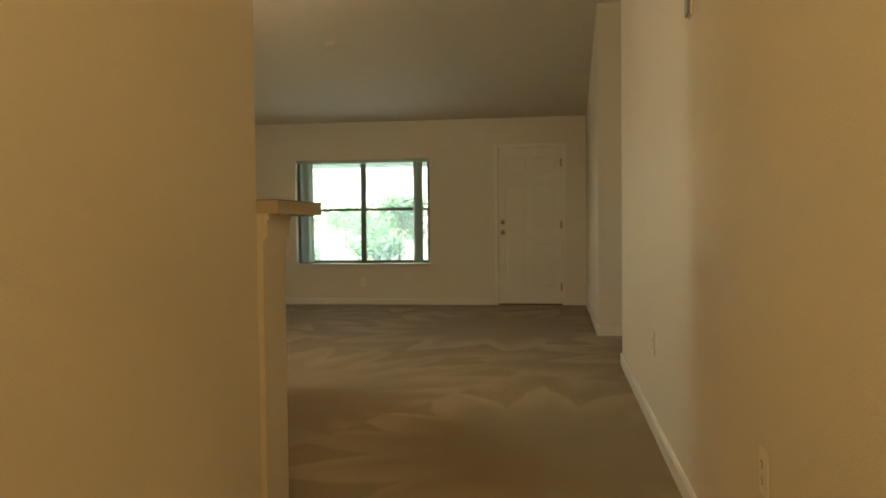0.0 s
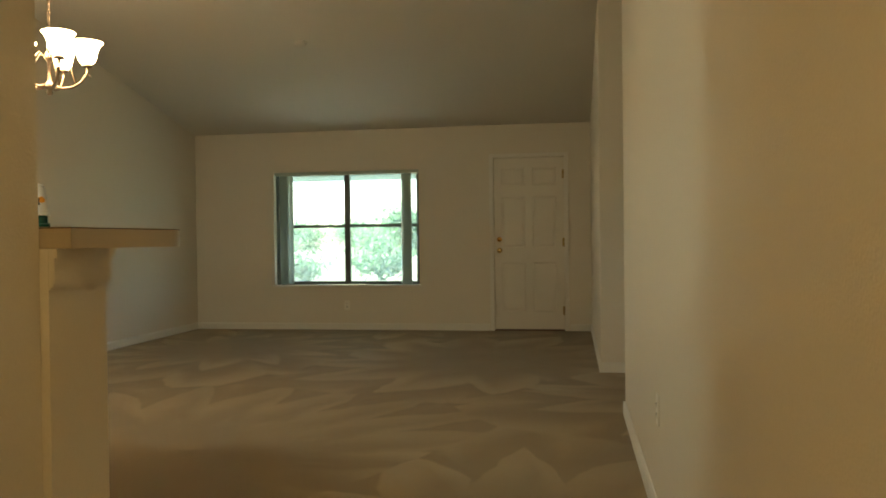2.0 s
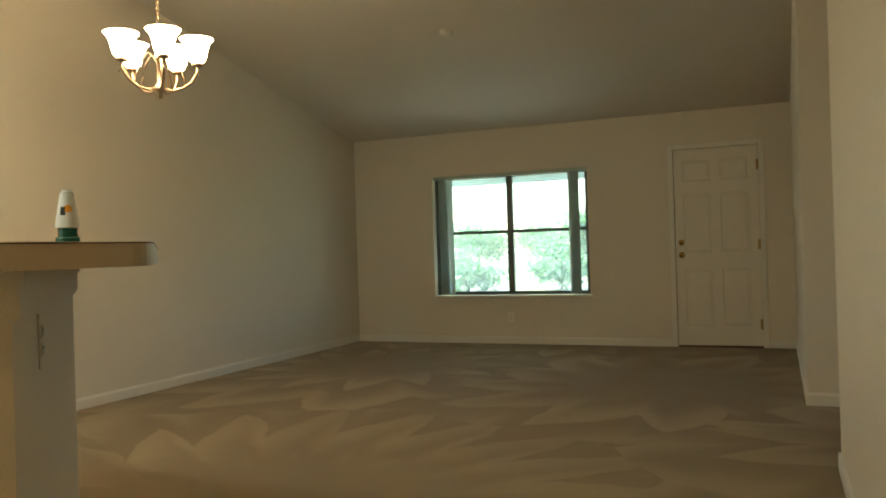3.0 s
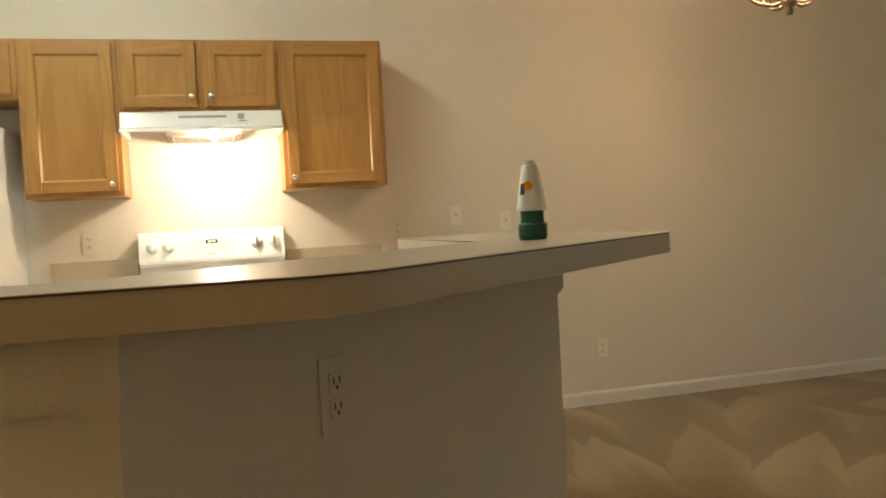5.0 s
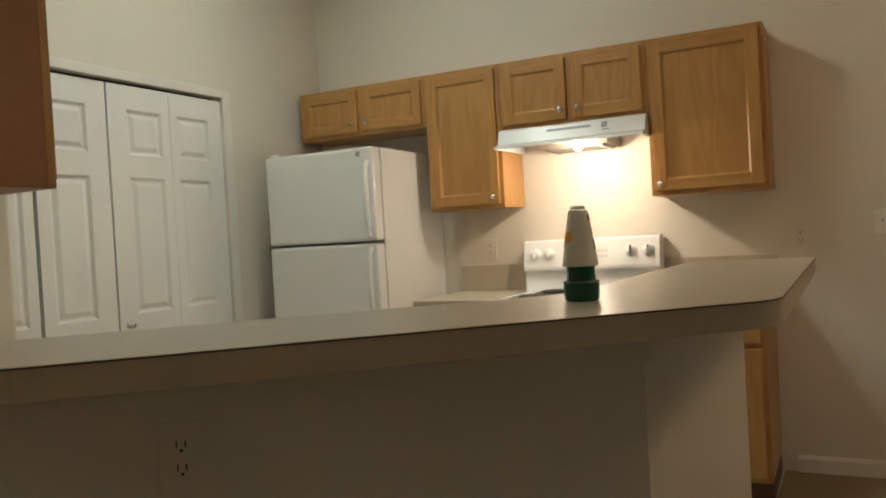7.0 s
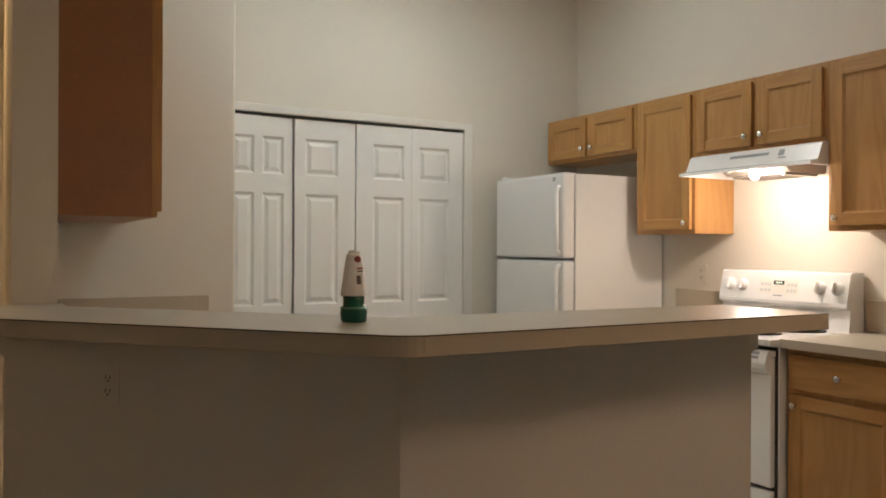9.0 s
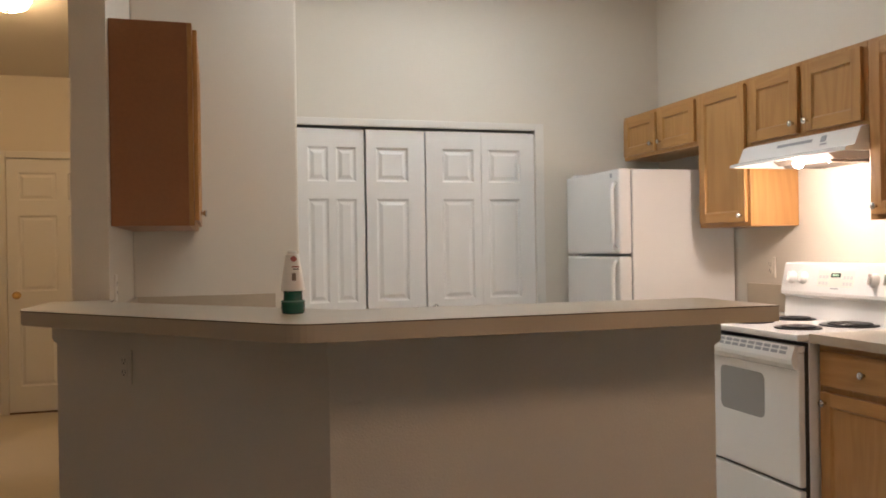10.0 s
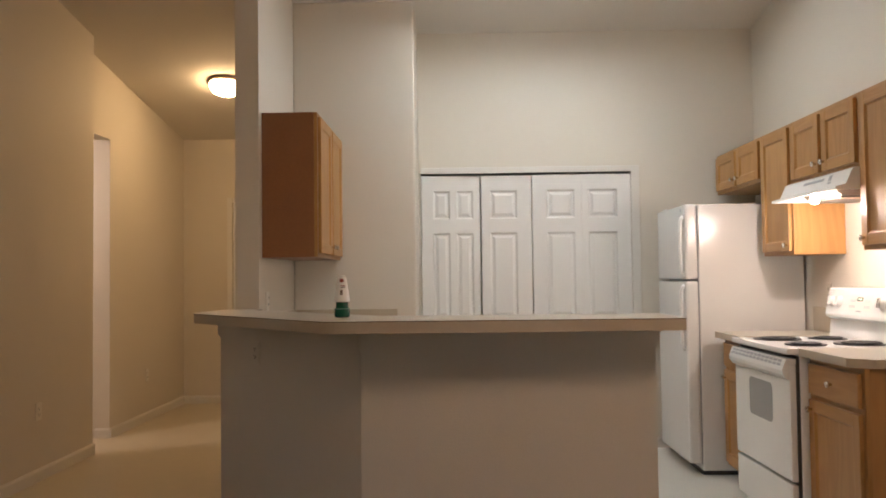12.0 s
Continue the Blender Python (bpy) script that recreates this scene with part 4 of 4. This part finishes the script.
def flush_lamp(label, x, y, r, mat):
    """A round glass dome on the sloping ceiling."""
    tilt = math.degrees(math.atan(0.155 if y < RIDGE_Y else -0.22))
    c = thing("ceiling_lamp", label, "ceiling lamp", pose(x, y, ceiling_height(y), tilt))
    part("pan", lathe([(0, 0.002), (r * 1.05, 0.002), (r * 1.05, -0.022), (r * 0.95, -0.03), (0, -0.03)], 28), NICKEL, c)
    part("dome", lathe([(r * 0.94, -0.031), (r * 0.93, -0.05), (r * 0.8, -0.085), (r * 0.5, -0.112), (r * 0.2, -0.122), (0, -0.124)], 28), mat, c, "glowing glass dome")
    part("finial", lathe([(0, -0.124), (0.012, -0.126), (0.01, -0.14), (0, -0.145)], 12), NICKEL, c)
    return c


flush_lamp("round hall ceiling lamp with a lit glass dome", 4.23, -0.84, 0.15, HALL_SHADE)
# unseen lamp, added to brighten the tall opening and the hall floor by it
lamp = thing("ceiling_lamp", "small round fill lamp added out of view in the side room", "ceiling lamp", pose(5.85, 0.3, 2.6))
part("pan", lathe([(0, 0.001), (0.13, 0.001), (0.13, -0.02), (0, -0.02)], 24), NICKEL, lamp)
part("dome", lathe([(0.12, -0.021), (0.115, -0.05), (0.07, -0.08), (0, -0.09)], 24), ROOM_FILL, lamp, "glowing glass dome")
ky = 1.05
c = thing("ceiling_light", "long box-shaped kitchen ceiling light, lit", "ceiling lamp", pose(1.62, ky, ceiling_height(ky), math.degrees(math.atan(0.155))))
bm = bmesh.new()
for x0, x1, y0, y1, z0 in ((-0.62, 0.62, -0.18, -0.168, -0.11), (-0.62, 0.62, 0.168, 0.18, -0.11), (-0.62, -0.608, -0.168, 0.168, -0.11), (0.608, 0.62, -0.168, 0.168, -0.11), (-0.608, 0.608, -0.168, 0.168, -0.02)):
    add_box(bm, x0, x1, y0, y1, z0, 0.002)
part("housing", bm, WHITEGOODS, c)
part("diffuser", box(-0.607, 0.607, -0.167, 0.167, -0.128, -0.0205, 0.012), KITCHEN_SHADE, c, "glowing acrylic diffuser")

# smoke detector on the ceiling
sy = 6.98
c = thing("smoke_detector", "round white smoke detector on the sloping ceiling", "smoke detector", pose(2.2, sy, ceiling_height(sy), -12.4))
part("base", lathe([(0, 0.002), (0.06, 0.002), (0.06, -0.010), (0, -0.010)], 24), CEIL, c)
part("cover", lathe([(0.052, -0.0105), (0.052, -0.024), (0.04, -0.033), (0, -0.033)], 24), CEIL, c)


# ---- wall plates ----
def outlet(m, label="ivory duplex power outlet on the wall", switch=False, mat=PLATE, size=(0.035, 0.057), deep=0.006):
    """Local: plate in the x-z plane, facing -y."""
    c = thing("light_switch" if switch else "power_outlet", label, "switch" if switch else "outlet", m)
    part("plate", box(-size[0], size[0], -deep, 0.0, -size[1], size[1], 0.0015), mat, c)
    if switch:
        part("toggle", box(-0.004, 0.004, -0.014, -0.006, -0.004, 0.010, 0.001), GREYPLASTIC, c)
    else:
        for z in (-0.0195, 0.0195):
            r = part("receptacle", box(-0.017, 0.017, -deep - 0.0025, -deep, z - 0.0145, z + 0.0145, 0.001), mat, c)
            bm = bmesh.new()
            add_box(bm, -0.0085, -0.006, -deep - 0.0032, -deep - 0.0026, z - 0.003, z + 0.008)
            add_box(bm, 0.0055, 0.008, -deep - 0.0032, -deep - 0.0026, z - 0.003, z + 0.008)
            add_box(bm, -0.0025, 0.0025, -deep - 0.0032, -deep - 0.0026, z - 0.011, z - 0.006)
            part("slots", bm, SLOT, r, "dark outlet slots")
    return c


outlet(pose(0.001, 4.03, 0.35, 0, 0, 90))
outlet(pose(0.001, 2.78, 1.16, 0, 0, 90), "painted-over outlet above the worktop", mat=PAINT)
outlet(pose(0.001, 1.14, 1.17, 0, 0, 90), "painted-over outlet between refrigerator and range", mat=PAINT)
outlet(pose(0.001, 3.133, 1.215, 0, 0, 90), "ivory light switch above the bar", 2)
outlet(pose(0.001, 3.44, 1.17, 0, 0, 90), "ivory light switch near the bar end", 2)
outlet(pose(WALL_E - 0.001, 2.94, 0.44, 0, 0, -90))
outlet(pose(WALL_E - 0.001, 0.83, 0.45, 0, 0, -90))
outlet(pose(5.119, -1.35, 0.42, 0, 0, -90))
outlet(pose(3.374, 1.30, 1.16, 0, 0, -90), "ivory outlet under the oak cabinet")
outlet(pose(1.95, NORTH - 0.001, 0.3), "ivory outlet under the window")
ax, ay = 3.53 - 2.668, 1.70 - 2.605
ang = math.degrees(math.atan2(ay, ax))
k = 0.30
outlet(pose(3.53 - ax * k + 0.001, 1.70 - ay * k + 0.001, 0.92, 0, 0, ang + 180), "painted-over duplex outlet on the half wall", mat=PAINT, size=(0.036, 0.059), deep=0.003)

th = thing("thermostat", "small dark-edged thermostat high on the hall wall", "thermostat", pose(WALL_E - 0.001, 1.83, 1.81))
part("back_plate", box(-0.008, 0.0, -0.035, 0.035, -0.06, 0.06, 0.002), PLATE, th)
part("cover", box(-0.02, -0.008, -0.03, 0.03, -0.055, 0.055, 0.004), GREYPLASTIC, th)

# ---- bottle on the bar ----
bt = thing("spray_bottle", "green and white plastic air freshener on the bar top", "bottle", pose(2.757, 2.514, BAR, 0, 0, 20))
part("base", lathe([(0, 0.0), (0.030, 0.0), (0.0328, 0.004), (0.0342, 0.014), (0.0345, 0.028), (0.0335, 0.035), (0.030, 0.0385), (0.0278, 0.042), (0.027, 0.054), (0.0275, 0.067), (0.0, 0.067)], 28), BOTTLE_GREEN, bt, "green bulbous base")
part("rim", lathe([(0.0328, 0.0345), (0.0346, 0.0352), (0.0344, 0.0378), (0.0318, 0.0392), (0.0292, 0.0388)], 28), BOTTLE_RIM, bt, "pale green rim on the base")
cone = part("cone", lathe([(0.0, 0.067), (0.0335, 0.067), (0.0345, 0.07), (0.033, 0.082), (0.026, 0.128), (0.0195, 0.168), (0.0175, 0.174), (0.0, 0.175)], 28), BOTTLE_WHITE, bt, "white tapering top")
part("cap", lathe([(0.0, 0.1755), (0.014, 0.1755), (0.0135, 0.182), (0, 0.183)], 20), BOTTLE_WHITE, bt)


def sticker(z, dz, a, da, mat, name, label=""):
    """A curved print on the cone, round the angle a."""
    bm = bmesh.new()
    rows = []
    for i in range(7):
        u = -1 + i / 3
        half = math.sqrt(max(0.02, 1 - u * u)) if name == "round_print" else 1.0
        zz = z + u * dz
        r = 0.033 - (zz - 0.082) * 0.1565 + 0.0006
        rows.append([bm.verts.new((r * math.cos(a + da * half * (j / 3 - 1)), r * math.sin(a + da * half * (j / 3 - 1)), zz)) for j in range(7)])
    for p, q in zip(rows, rows[1:]):
        for j in range(6):
            bm.faces.new((p[j], p[j + 1], q[j + 1], q[j]))
    return part(name, bm, mat, cone, label)


sticker(0.124, 0.0115, -1.0, 0.46, LABEL_ORANGE, "round_print", "orange printed disc")
sticker(0.117, 0.013, -1.52, 0.27, LABEL_DARK, "bar_print", "dark printed figure")
sticker(0.160, 0.0085, 1.3, 0.46, LABEL_RED, "round_print", "dark red printed disc")
sticker(0.108, 0.011, 1.25, 0.2, LABEL_GREY, "bar_print", "grey-brown printed block")
sticker(0.137, 0.002, 1.5, 0.42, LABEL_RED, "line_print", "thin printed line")
sticker(0.130, 0.0015, 1.5, 0.36, LABEL_DARK, "line_print", "thin printed line")

# ---- outside ----
tagged(part("ground", box(-150, 150, -150, 150, -0.5, -0.15, 0), GRASS), "sunlit grass reaching the horizon", "ground", kind="structure")
tagged(part("foundation", box(-0.15, 6.6, -2.6, NORTH + 0.15, -0.15, -0.081, 0), STUCCO), "concrete slab under the house", "foundation", kind="structure")
tagged(part("porch_floor", box(-0.5, 6.6, NORTH + 0.16, 11.6, -0.149, -0.04, 0.01), STUCCO), "pale concrete porch slab", "porch", kind="structure")
porch = thing("porch", "pale blue-white porch roof beam on posts", "porch")
part("beam", box(-0.5, 6.6, 11.4, 11.55, 1.99, 2.22, 0.01), PORCHWHITE, porch)
part("porch_ceiling", box(-0.5, 6.6, NORTH + 0.31, 11.55, 2.222, 2.26, 0), PORCHWHITE, porch)
for x in (-0.4, 6.4):
    part("post", box(x, x + 0.12, 11.42, 11.53, -0.04, 1.989, 0.006), PORCHWHITE, porch)


def tree(x, y, h, spread, seed, name="tree", label="green leafy tree outside the window"):
    rng = random.Random(seed)
    c = thing(name, label, name, pose(x, y, -0.16), "trees outside")
    th_ = h * (0.4 if name == "tree" else 0.15)
    bm = tube([(0, 0, 0), (0.05, 0.02, th_ * 0.5), (0, 0.05, th_), (0.04, 0, h * 0.7)], 0.02 + 0.022 * h, 8, 0.35)
    tips = []
    for i in range(9):
        a, z = i * 2.4, th_ * (0.75 + 0.05 * i)
        e = (math.cos(a) * spread * rng.uniform(0.5, 0.8), math.sin(a) * spread * rng.uniform(0.5, 0.8), min(h * 0.92, z + h * rng.uniform(0.12, 0.4)))
        add_tube(bm, [(0, 0.02, z), (e[0] * 0.5, e[1] * 0.5, (z + e[2]) * 0.5 + 0.08), e], 0.02 + 0.005 * h, 5, 0.3)
        tips.append(Vector(e))
    part("trunk", bm, BARK, c)
    tips.append(Vector((0, 0, h * 0.85)))
    verts, faces = [], []
    for tip in tips:
        for _ in range(230 if name == "tree" else 85):
            p = tip + Vector((rng.gauss(0, 1), rng.gauss(0, 1), rng.gauss(0, 0.8))) * spread * 0.26
            s = rng.uniform(0.06, 0.12)
            u = Vector((rng.uniform(-1, 1), rng.uniform(-1, 1), rng.uniform(-1, 1))).normalized()
            w = u.orthogonal().normalized()
            n = len(verts)
            verts += [p - u * s, p + w * s * 0.5, p + u * s, p - w * s * 0.5]
            faces.append((n, n + 1, n + 2, n + 3))
    me = bpy.data.meshes.new("crown")
    me.from_pydata(verts, [], faces)
    me.materials.append(LEAF)
    cr = new("crown", me)
    cr.parent = c


for i, (x, y, h, s) in enumerate(((-1.1, 27, 2.4, 0.9), (-9.8, 40, 2.3, 1.5), (-7.4, 43, 2.6, 1.6), (-5.2, 40, 2.0, 1.4), (-13.0, 46, 2.8, 1.9))):
    tree(x, y, h, s, 40 + i)
for i, (x, y, h, s) in enumerate(((-3.5, 22.0, 1.25, 0.9), (-0.9, 22.5, 1.4, 0.8), (-5.6, 25.0, 1.4, 1.0))):
    tree(x, y, h, s, 60 + i, "bush", "low green bush outside the window")
